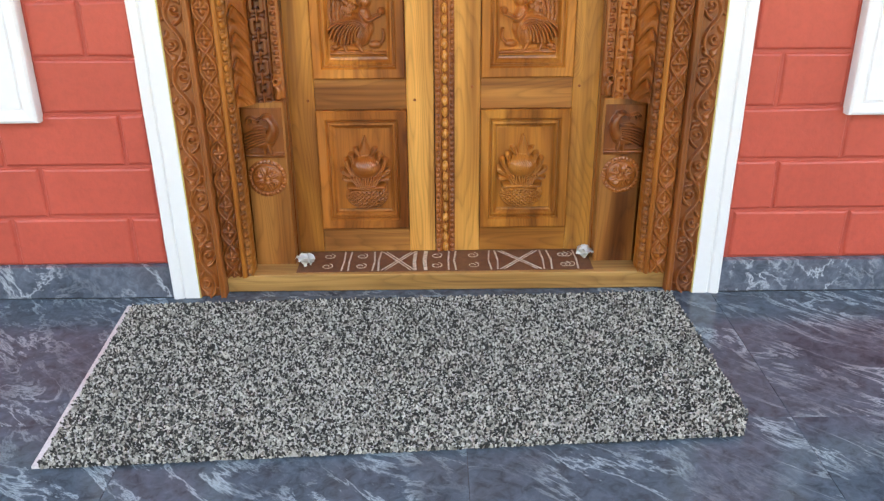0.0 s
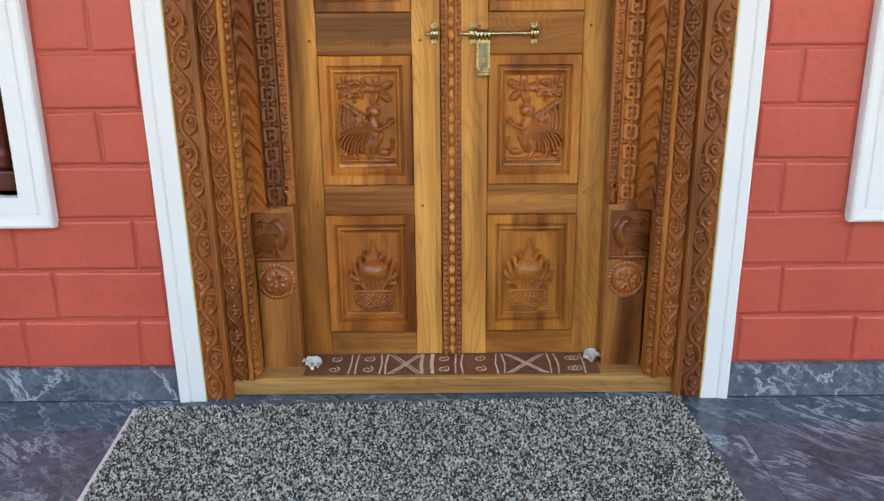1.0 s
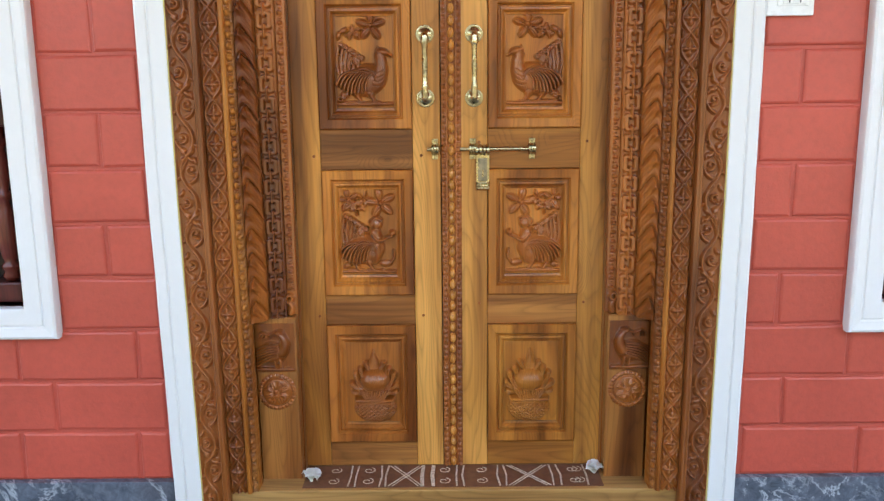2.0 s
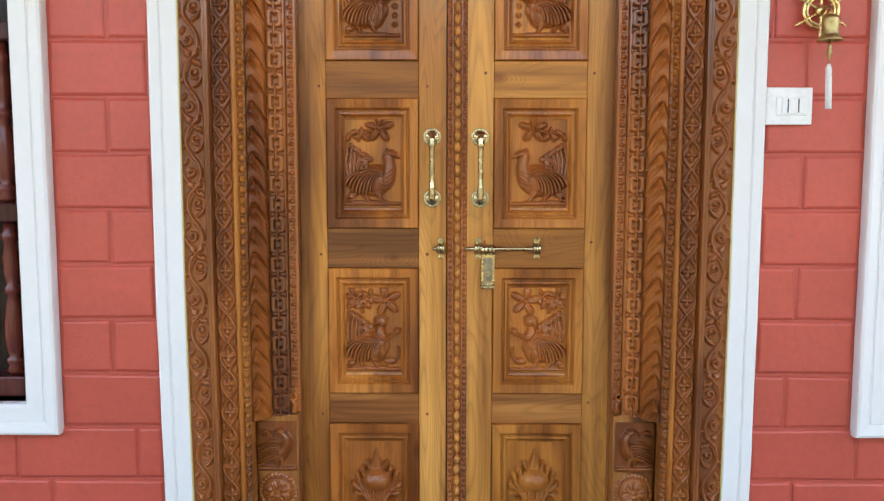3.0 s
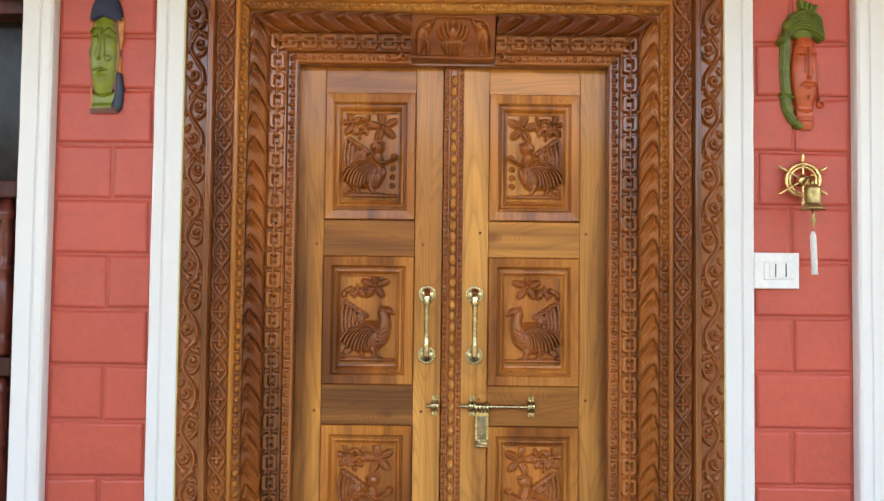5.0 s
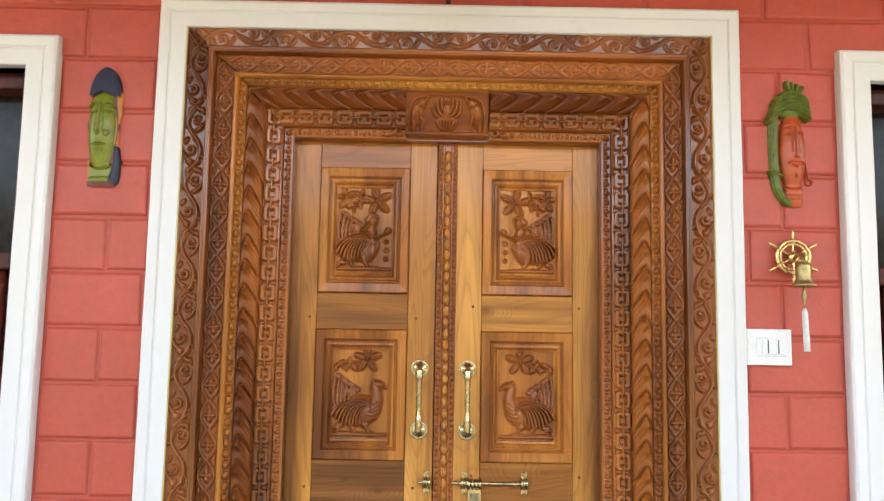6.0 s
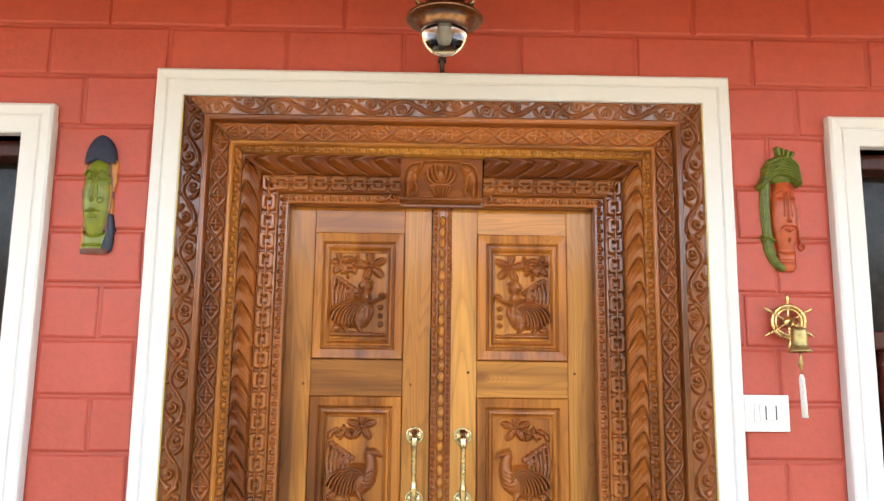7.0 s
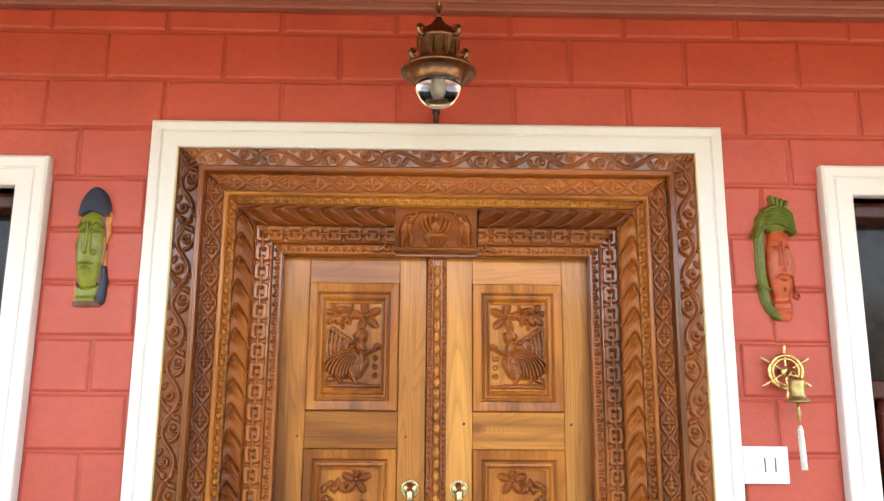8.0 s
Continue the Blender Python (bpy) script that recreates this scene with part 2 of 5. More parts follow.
def add_lathe(bm, prof, at=(0, 0, 0), axis="z", n=28):
    """Turns (radius, height) round an axis."""
    rings = []
    for r, h in prof:
        ring = []
        for k in range(n):
            a = 2 * math.pi * k / n
            p = (r * math.cos(a), r * math.sin(a), h) if axis == "z" else (r * math.cos(a), -h, r * math.sin(a))
            ring.append(bm.verts.new(Vector(p) + Vector(at)))
        rings.append(ring)
    for a, b in zip(rings, rings[1:]):
        for k in range(n):
            bm.faces.new((a[k], a[(k + 1) % n], b[(k + 1) % n], b[k]))
    if prof[0][0] > 1e-5:
        bm.faces.new(rings[0][::-1])
    if prof[-1][0] > 1e-5:
        bm.faces.new(rings[-1])
    bmesh.ops.remove_doubles(bm, verts=bm.verts, dist=1e-6)
    bmesh.ops.recalc_face_normals(bm, faces=bm.faces)
    return bm


class Relief:
    """A carved height field over a rectangle; shapes are laid on as rounded domes and strokes, and cut by grooves."""

    def __init__(self, u0, u1, v0, v1, step):
        self.u = np.linspace(u0, u1, max(2, round((u1 - u0) / step) + 1))
        self.v = np.linspace(v0, v1, max(2, round((v1 - v0) / step) + 1))
        self.U, self.V = np.meshgrid(self.u, self.v, indexing="ij")
        self.h = np.zeros_like(self.U)

    def lay(self, t, h):
        self.h = np.maximum(self.h, h * np.sqrt(np.clip(t, 0, 1)))

    def dome(self, u, v, ru, rv, h, turn=0.0):
        c, s = math.cos(radians(turn)), math.sin(radians(turn))
        a, b = self.U - u, self.V - v
        self.lay(1 - ((a * c + b * s) / ru) ** 2 - ((b * c - a * s) / rv) ** 2, h)
        return self

    def reach(self, pts):
        """Distance to a polyline, and how far along it the nearest point lies."""
        best, along = np.full_like(self.U, 1e9), np.zeros_like(self.U)
        n = len(pts) - 1
        for i in range(n):
            (a, b), (c, d) = pts[i], pts[i + 1]
            q = max((c - a) ** 2 + (d - b) ** 2, 1e-12)
            t = np.clip(((self.U - a) * (c - a) + (self.V - b) * (d - b)) / q, 0, 1)
            dist = np.hypot(self.U - a - t * (c - a), self.V - b - t * (d - b))
            near = dist < best
            best, along = np.where(near, dist, best), np.where(near, (i + t) / n, along)
        return best, along

    def stroke(self, pts, w0, w1, h):
        d, t = self.reach(pts)
        w = w0 + (w1 - w0) * t
        self.lay(1 - (d / w) ** 2, h)
        return self

    def groove(self, pts, w, depth):
        d, _ = self.reach(pts)
        self.h = self.h - depth * np.exp(-((d / w) ** 2))
        return self

    def ring(self, u, v, r, w, h):
        d = np.abs(np.hypot(self.U - u, self.V - v) - r)
        self.lay(1 - (d / w) ** 2, h)
        return self

    def flower(self, u, v, r, petals, h, turn=0.0):
        for k in range(petals):
            a = radians(turn) + 2 * math.pi * k / petals
            self.dome(u + 0.58 * r * math.cos(a), v + 0.58 * r * math.sin(a), 0.46 * r, 0.27 * r, h, math.degrees(a))
            if r > 0.03:
                self.groove([(u + 0.25 * r * math.cos(a), v + 0.25 * r * math.sin(a)), (u + 0.9 * r * math.cos(a), v + 0.9 * r * math.sin(a))], 0.0012, 0.004)
        return self.dome(u, v, 0.2 * r, 0.2 * r, h * 1.15)


def curl(u, v, r0, r1, a0, a1, n=16):
    return [(u + (r0 + (r1 - r0) * k / n) * math.cos(radians(a0 + (a1 - a0) * k / n)), v + (r0 + (r1 - r0) * k / n) * math.sin(radians(a0 + (a1 - a0) * k / n))) for k in range(n + 1)]


def bend(a, b, c, n=10):
    return [((1 - t) ** 2 * a[0] + 2 * t * (1 - t) * b[0] + t * t * c[0], (1 - t) ** 2 * a[1] + 2 * t * (1 - t) * b[1] + t * t * c[1]) for t in (k / n for k in range(n + 1))]


def grid_mesh(name, P, drop=None):
    """A mesh from a grid of places, shape (a, b, 3); quads with no area are left out."""
    a, b = P.shape[:2]
    idx = np.arange(a * b).reshape(a, b)
    q = np.stack([idx[:-1, :-1], idx[1:, :-1], idx[1:, 1:], idx[:-1, 1:]], -1).reshape(-1, 4)
    V = P.reshape(-1, 3)
    d1, d2 = V[q[:, 2]] - V[q[:, 0]], V[q[:, 3]] - V[q[:, 1]]
    q = q[np.linalg.norm(np.cross(d1, d2), axis=1) > 1e-9]
    me = bpy.data.meshes.new(name)
    me.from_pydata(V.tolist(), [], q.tolist())
    me.validate()
    return me

# ---- sizes ----
HALF, HEAD, SILL = 0.485, 2.178, 0.058      # clear opening of the door frame
FRAME_W = 0.305                             # width of the carved frame
TRIM_IN, TRIM_OUT = 0.792, 0.876            # white surround, from the middle of the door
TRIM_TOP_IN, TRIM_TOP_OUT = 2.474, 2.547
LEAF_Y = 0.19
COURSE, BASE_Z, BLOCK = 0.1625, 0.105, 0.3625
WIN_X0, WIN_X1, WIN_Z0, WIN_Z1 = 1.27, 2.35, 0.668, 2.345   # clear window opening
WIN_TRIM = 0.094
CEIL_Z = 2.99
SIDE = 4.2                                  # half length of the porch

# ---- structure ----
ground = tagged(part("ground", box(-600, 600, -600, 600, -0.75, -0.30), PAVING, None), "pale sunlit yard paving before the house", "ground", kind="structure")

wall = new("wall_north")
tagged(wall, "red painted block wall with recessed joints", "wall", kind="structure")
J = 0.010                                   # depth of the joints behind the block faces


def wall_piece(x0, x1, z0, z1):
    return part("wall_core", box(x0, x1, 0.0065, 0.25, z0, z1), RED_JOINT, wall)


DO = TRIM_IN + 0.004
wall_piece(-SIDE, -WIN_X1, 0, CEIL_Z)
wall_piece(WIN_X1, SIDE, 0, CEIL_Z)
wall_piece(-WIN_X0, -DO, 0, CEIL_Z)
wall_piece(DO, WIN_X0, 0, CEIL_Z)
wall_piece(-WIN_X1, -WIN_X0, 0, WIN_Z0)
wall_piece(WIN_X0, WIN_X1, 0, WIN_Z0)
wall_piece(-WIN_X1, -WIN_X0, WIN_Z1, CEIL_Z)
wall_piece(WIN_X0, WIN_X1, WIN_Z1, CEIL_Z)
wall_piece(-DO, DO, TRIM_TOP_IN + 0.004, CEIL_Z)

ceiling = new("ceiling")
bm = bmesh.new()
for k in range(18):
    y1 = 0.25 - k * 0.15
    add_box(bm, -SIDE, SIDE, y1 - 0.144, y1, CEIL_Z, CEIL_Z + 0.03, 0.004)
add_box(bm, -SIDE, SIDE, -2.45, 0.25, CEIL_Z + 0.028, CEIL_Z + 0.16)
bpy.data.objects.remove(ceiling)
ceiling = tagged(part("ceiling", bm, CEILING, None), "red-brown boarded porch ceiling", "ceiling", kind="structure")
bm = bmesh.new()
add_box(bm, -SIDE, SIDE, -0.03, J, 2.942, CEIL_Z, 0.006)
add_box(bm, -SIDE, SIDE, -0.045, -0.028, 2.962, CEIL_Z, 0.005)
cornice = tagged(part("trim", bm, CORNICE, None), "pinkish brown cornice strip under the ceiling", "trim", kind="structure")

# unseen dark walls added round the yard to block low sky and its sheen
SKYBLOCK = wall_paint("sky_block_paint", (0.060, 0.066, 0.050), 0.9)
yard = tagged(new("wall_sky_block"), "unseen plain dark wall added to block low sky light", "wall", kind="structure")
part("yard_wall", box(-14, 14, -8.3, -8.0, -0.3, 3.4), SKYBLOCK, yard)
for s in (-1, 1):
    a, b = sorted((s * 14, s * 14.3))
    part("yard_wall", box(a, b, -8.3, 0.25, -0.3, 3.4), SKYBLOCK, yard)

# house behind the wall, closed and dim
house = tagged(new("wall_inner"), "plain inner room walls behind the windows", "wall", kind="structure")
part("back_wall", box(-SIDE, SIDE, 3.2, 3.3, 0, CEIL_Z), ROOM, house)
part("side_wall", box(-SIDE, -SIDE + 0.1, 0.25, 3.2, 0, CEIL_Z), ROOM, house)
part("side_wall", box(SIDE - 0.1, SIDE, 0.25, 3.2, 0, CEIL_Z), ROOM, house)
part("room_floor", box(-SIDE, SIDE, 0.25, 3.3, -0.2, 0.0), ROOM, house)
part("room_ceiling", box(-SIDE, SIDE, 0.25, 3.3, CEIL_Z, CEIL_Z + 0.15), ROOM, house)

# ---- door frame ----
door_frame = empty("door_frame", label="deeply carved varnished teak door frame with floral bands", category="door frame", kind="structure")
STEP = 0.0020
SIDES = (("left", -1), ("right", 1))


def draw_in(x, z):
    """How far the hand-built door legs lean towards the middle near the floor."""
    return (0.014 if x < 0 else -0.007) * np.clip(1 - z / 1.0, 0, 1)


def strip(name, d0, d1, y0, y1, H, mat_v, mat_h, z_from, label="", back=0.06, gap=None, step=STEP):
    """A band of the frame on both sides and over the top, mitred. H(along, across 0..1) is the carving; y0, y1 the depths at d0, d1."""
    nd = max(3, round((d1 - d0) / step) + 1)
    d = np.linspace(d0, d1, nd)
    base = np.interp(d, [d0, d1], [y0, y1])
    dd = np.r_[d0, d, d1]
    for _, s in SIDES:
        z = np.arange(z_from, HEAD + d1 + step, step)
        Z, D = np.meshgrid(z, dd, indexing="ij")
        Y = np.empty_like(Z)
        Y[:, 1:-1] = base - 1.3 * H(Z[:, 1:-1], (D[:, 1:-1] - d0) / (d1 - d0))
        Y[:, 0], Y[:, -1] = y0 + back, y1 + back
        P = np.stack([s * (HALF + D) + draw_in(s, Z) * np.clip(D / FRAME_W, 0, 1), Y, np.minimum(Z, HEAD + D)], -1)
        P = P if s < 0 else P[:, ::-1]
        tagged(mesh_ob(name, grid_mesh(name, P), mat_v, door_frame, True), label)
    runs = [(-(HALF + d1), HALF + d1)] if gap is None else [(-(HALF + d1), -gap), (gap, HALF + d1)]
    for a, b in runs:
        n = round((b - a) / step) + 1
        x = np.linspace(a, b, n)
        X, D = np.meshgrid(x, dd, indexing="ij")
        Y = np.empty_like(X)
        Y[:, 1:-1] = base - (0.4 if name == "scroll_band" else 0.85) * H(np.abs(X[:, 1:-1]) + 0.013, (D[:, 1:-1] - d0) / (d1 - d0))
        Y[:, 0], Y[:, -1] = y0 + back, y1 + back
        lim = HALF + D
        P = np.stack([np.clip(X, -lim, lim), Y, HEAD + D], -1)
        tagged(mesh_ob(name, grid_mesh(name, P), mat_h, door_frame, True), label)


def tile(period, width, step, draw, double=False):
    """One repeat of a carving, drawn with its neighbours so that it joins, as a lookup H(along, across)."""
    r = Relief(0, period, 0, width, step)
    draw(r)
    hm = r.h
    nu, nv = hm.shape

    def H(a, c):
        f = (a % period) / period * (nu - 1)
        g = np.clip(c, 0, 1) * (nv - 1)
        i, j = np.minimum(f.astype(int), nu - 2), np.minimum(g.astype(int), nv - 2)
        p, q = f - i, g - j
        return (hm[i, j] * (1 - p) + hm[i + 1, j] * p) * (1 - q) + (hm[i, j + 1] * (1 - p) + hm[i + 1, j + 1] * p) * q

    return H


def scroll(r):
    """A vine that waves from flower to flower, with a rolled tendril and lobed leaves in each bay."""
    P, W = 0.186, 0.066
    for o in (-P, 0.0, P):
        r.flower(o, W / 2, 0.027, 4, 0.012, 45)
        for s in (-1, 1):
            m = o + (0.093 if s > 0 else 0.0)

            def at(u, v, m=m, s=s):
                return (m + u, W / 2 + s * v)
            r.stroke(bend(at(0.0, 0.0), at(0.046, 0.040), at(0.093, 0.0), 14), 0.0050, 0.0040, 0.011)
            r.stroke(bend(at(0.020, 0.014), at(0.052, 0.024), at(0.086, -0.004), 12), 0.0026, 0.0020, 0.008)
            u, v = at(0.052, -0.010)
            r.stroke(curl(u, v, 0.016, 0.004, 200 * s, -130 * s), 0.0046, 0.0026, 0.011)
            r.dome(u, v, 0.0055, 0.0055, 0.012)
            r.stroke(bend(at(0.016, -0.006), at(0.022, -0.022), at(0.044, -0.029)), 0.0065, 0.0030, 0.010)
            r.dome(*at(0.078, -0.022), 0.013, 0.0062, 0.009, 24 * s)
            r.groove([at(0.068, -0.019), at(0.090, -0.026)], 0.0012, 0.004)
            r.dome(*at(0.030, 0.026), 0.009, 0.0045, 0.008, -30 * s)
    r.stroke([(-0.1, 0.0012), (0.4, 0.0012)], 0.0022, 0.0022, 0.006)
    r.stroke([(-0.1, W - 0.0012), (0.4, W - 0.0012)], 0.0022, 0.0022, 0.006)


def lattice(r):
    """Two ribbons that cross between one pointed flower and the next."""
    P, W = 0.085, 0.057
    for o in (-P, 0.0, P):
        c = o + P / 2
        for s in (-1, 1):
            pts = [(o + P * t / 24, W / 2 + s * 0.0240 * math.sin(math.pi * t / 24)) for t in range(-2, 27)]
            r.stroke(pts, 0.0033, 0.0033, 0.0105)
            r.dome(c, W / 2 + s * 0.0105, 0.0075, 0.0095, 0.010)
            r.dome(c + s * 0.0115, W / 2, 0.0105, 0.0082, 0.010)
            r.dome(o, W / 2 + s * 0.0205, 0.0125, 0.0052, 0.007)
        r.dome(c, W / 2, 0.0062, 0.0062, 0.0145)
        for a in (45, 135, 225, 315):
            r.groove([(c, W / 2), (c + 0.013 * math.cos(radians(a)), W / 2 + 0.013 * math.sin(radians(a)))], 0.0013, 0.004)
        r.dome(c + 0.024, W / 2, 0.0065, 0.0042, 0.009)


def barrels(r):
    """Oval beads parted by thin rings, between two fillets."""
    P, W = 0.0306, 0.017
    for k in (-1, 0, 1):
        r.dome(k * P + P / 2, W / 2, 0.0112, 0.0072, 0.014)
        r.dome(k * P, W / 2, 0.0026, 0.0064, 0.007)
    for v in (0.0008, W - 0.0008):
        r.stroke([(-0.1, v), (0.2, v)], 0.0016, 0.0016, 0.006)


def acanthus(r):
    """Overlapping leaves: each swells to a rounded shoulder at the outer side and draws out in fine flutes to the inner."""
    P, W = 0.074, 0.05
    t = r.V / W
    rise = np.where(t < 0.68, -0.052 * (np.maximum(0.68 - t, 0) / 0.68) ** 1.4, -0.034 * (np.maximum(t - 0.68, 0) / 0.32) ** 2)
    p = ((r.U - rise) / P) % 1.0
    swell = np.sqrt(np.clip(1 - ((p - 0.58) / 0.60) ** 2, 0, 1)) * (0.45 + 0.55 * np.sin(math.pi * np.clip(t, 0, 1)))
    bulb = np.exp(-(((p - 0.66) / 0.16) ** 2) - ((t - 0.64) / 0.20) ** 2)
    f = (p * 5.0 + 0.2) % 1.0
    flute = np.exp(-((np.minimum(f, 1 - f) / 0.13) ** 2)) * np.clip(1.15 - 1.1 * np.exp(-(((t - 0.66) / 0.20) ** 2)), 0, 1)
    cut = np.exp(-((np.minimum(p, 1 - p) / 0.055) ** 2))
    r.h = (0.004 + 0.011 * swell + 0.016 * bulb - 0.0034 * flute - 0.011 * cut) * (0.35 + 0.65 * np.clip(np.minimum(t, 1 - t) / 0.06, 0, 1))


def chain(r):
    P, W = 0.0612, 0.049
    for k in (-1, 0, 1):
        c = k * P + P / 2
        a, b, q = 0.0255, 0.0212, 0.010
        du, dv = np.maximum(np.abs(r.U - c) - (a - q), 0), np.maximum(np.abs(r.V - W / 2) - (b - q), 0)
        ins = np.minimum(np.maximum(np.abs(r.U - c) - (a - q), np.abs(r.V - W / 2) - (b - q)), 0)
        d = np.hypot(du, dv) + ins - q
        r.lay(1.3 - 1.3 * ((d + 0.0058) / 0.0066) ** 4, 0.0130)
        r.stroke([(c + P / 2 - 0.018, W / 2), (c + P / 2 + 0.018, W / 2)], 0.0050, 0.0050, 0.0190)
    r.stroke([(-0.1, 0.0008), (0.2, 0.0008)], 0.0022, 0.0022, 0.008)
    r.stroke([(-0.1, W - 0.0008), (0.2, W - 0.0008)], 0.0022, 0.0022, 0.008)


def pips(r):
    P, W = 0.029, 0.026
    for k in (-1, 0, 1):
        r.dome(k * P + P / 2, 0.014, 0.0065, 0.0075, 0.009)
        r.dome(k * P + P, 0.012, 0.003, 0.005, 0.006)


POST_TOP = 0.60                            # below this the inner bands stop at a plain carved block
strip("pip_moulding", 0.002, 0.030, 0.138, 0.132, tile(0.029, 0.026, 0.0013, pips), CARVED, CARVED_H, POST_TOP, gap=0.13, step=0.0017)
strip("chain_band", 0.032, 0.081, 0.112, 0.100, tile(0.0612, 0.049, 0.0012, chain), CARVED, CARVED_H, POST_TOP, gap=0.13, step=0.0017)
strip("leaf_band", 0.083, 0.131, 0.084, 0.036, tile(0.074, 0.05, 0.0013, acanthus), CARVED, CARVED_H, POST_TOP, gap=0.13, step=0.0017)
strip("bead_moulding", 0.132, 0.149, 0.014, 0.010, tile(0.0306, 0.017, 0.001, barrels), PANEL, TEAK_H, SILL)
strip("lattice_band", 0.165, 0.221, 0.012, 0.006, tile(0.085, 0.057, 0.0013, lattice), CARVED, CARVED_H, SILL)
strip("scroll_band", 0.239, FRAME_W, -0.010, -0.016, tile(0.186, 0.066, 0.0013, scroll), DARKWOOD, DARKWOOD, 0.0)


def round_fillet(a, c):
    return 0.006 * np.sqrt(np.clip(1 - (2 * c - 1) ** 2, 0, 1))


def reeded(a, c):
    return 0.004 * np.abs(np.sin(c * math.pi * 2)) + 0.002


strip("fillet", 0.149, 0.165, 0.002, -0.002, round_fillet, PANEL, TEAK_H, SILL, step=0.004)
strip("fillet", 0.221, 0.239, -0.022, -0.024, reeded, DARKWOOD, CARVED_H, 0.0, step=0.003)
# backing timber that closes the frame behind the carved bands
for s in (-1, 1):
    a, b = sorted((s * HALF, s * (HALF + FRAME_W)))
    part("frame_core", box(a, b, 0.15, 0.25, 0, HEAD + FRAME_W), DARKWOOD, door_frame)
part("frame_core", box(-HALF, HALF, 0.15, 0.25, HEAD, HEAD + FRAME_W), DARKWOOD, door_frame)


def relief_plate(name, r, place, mat, parent, label="", back=0.02, raised=None):
    """A carved plate: place(u, v, h) gives the world point; a rim row closes it behind."""
    U, V, h = (np.pad(a, 1, mode="edge") for a in (r.U, r.V, r.h))
    h[0, :] = h[-1, :] = h[:, 0] = h[:, -1] = -back
    P = np.stack(place(U, V, h), -1)
    ob = mesh_ob(name, grid_mesh(name, P), mat if raised is None else [mat, raised], parent, True)
    if raised is not None:
        hv = h.reshape(-1)
        for f in ob.data.polygons:
            f.material_index = int(min(hv[v] for v in f.vertices) > 0.002)
    return tagged(ob, label)


# square foot blocks of the posts, with a bird plate and a round boss
def bird_plate(r):
    r.stroke([(-0.056, -0.068), (0.056, -0.068)], 0.006, 0.006, 0.007)
    r.dome(-0.004, -0.014, 0.042, 0.036, 0.016, -18)
    for k in range(6):
        a = bend((0.012, 0.012 - k * 0.007), (-0.022, 0.014 - k * 0.009), (-0.052, -0.002 - k * 0.010))
        r.stroke(a, 0.0055, 0.0042, 0.019)
        r.groove([(x, y + 0.0045) for x, y in a], 0.0014, 0.007)
    r.stroke(bend((0.022, -0.012), (0.044, 0.020), (0.022, 0.046)), 0.020, 0.011, 0.019)
    r.dome(0.016, 0.052, 0.017, 0.011, 0.020)
    r.stroke([(0.002, 0.050), (-0.014, 0.044)], 0.005, 0.003, 0.015)
    for k in range(3):
        r.stroke(curl(-0.030 + 0.006 * k, 0.040, 0.016 - 0.004 * k, 0.006, 200, -60), 0.004, 0.003, 0.012)
    r.stroke([(0.000, -0.040), (0.004, -0.062)], 0.006, 0.004, 0.013)
    r.stroke([(0.016, -0.036), (0.022, -0.062)], 0.006, 0.004, 0.013)


def boss(r):
    R = np.hypot(r.U, r.V)
    r.lay(1 - (R / 0.062) ** 4, 0.010)
    for k in range(28):
        a = 2 * math.pi * k / 28
        r.groove([(0.050 * math.cos(a), 0.050 * math.sin(a)), (0.062 * math.cos(a), 0.062 * math.sin(a))], 0.0016, 0.004)
    r.h = np.maximum(r.h - 0.007 * np.exp(-(((R - 0.047) / 0.003) ** 2)), 0)
    r.flower(0, 0, 0.042, 8, 0.016, 22)
    for a in (45, 135, 225, 315):
        r.stroke(curl(0.022 * math.cos(radians(a)), 0.022 * math.sin(radians(a)), 0.011, 0.004, a, a + 300), 0.004, 0.002, 0.018)
    r.dome(0, -0.012, 0.014, 0.010, 0.02)


def head_scroll(r):
    r.stroke(curl(0.0, 0.02, 0.013, 0.006, -100, 220), 0.006, 0.003, 0.014)
    r.stroke(bend((-0.004, 0.008), (0.014, -0.004), (0.004, -0.028)), 0.006, 0.010, 0.014)


for _, s in SIDES:
    x_in, x_out = HALF + 0.003, HALF + 0.131
    a, b = sorted((s * x_in, s * x_out))
    part("post_foot", box(a, b, 0.098, 0.20, SILL - 0.02, POST_TOP, 0.003), BROWN_V, door_frame)
    cx = s * 0.556
    r = Relief(-0.061, 0.061, -0.079, 0.079, 0.0014)
    bird_plate(r)
    relief_plate("bird_plate", r, lambda u, v, h, cx=cx, s=s: (cx - s * u if s > 0 else cx + u, 0.094 - 1.4 * h, 0.502 + v), CARVED, door_frame, "plate carved with a long-tailed bird", 0.006)
    r = Relief(-0.0625, 0.0625, -0.0625, 0.0625, 0.0015)
    boss(r)
    keep = np.hypot(r.U, r.V) < 0.062
    r.h = np.where(keep, r.h, -0.004)
    relief_plate("round_boss", r, lambda u, v, h, cx=cx: (cx + u, 0.0985 - h, 0.356 + v), CARVED, door_frame, "round boss carved with curls", 0.004)
    r = Relief(-0.022, 0.022, -0.036, 0.04, 0.0014)
    head_scroll(r)
    keep = r.h > 0.0005
    r.h = np.where(keep, r.h, -0.012)
    relief_plate("scroll_head", r, lambda u, v, h, s=s: (s * (HALF + 0.022) - s * u, 0.118 - h, 0.638 + v), CARVED, door_frame, "", 0.012)


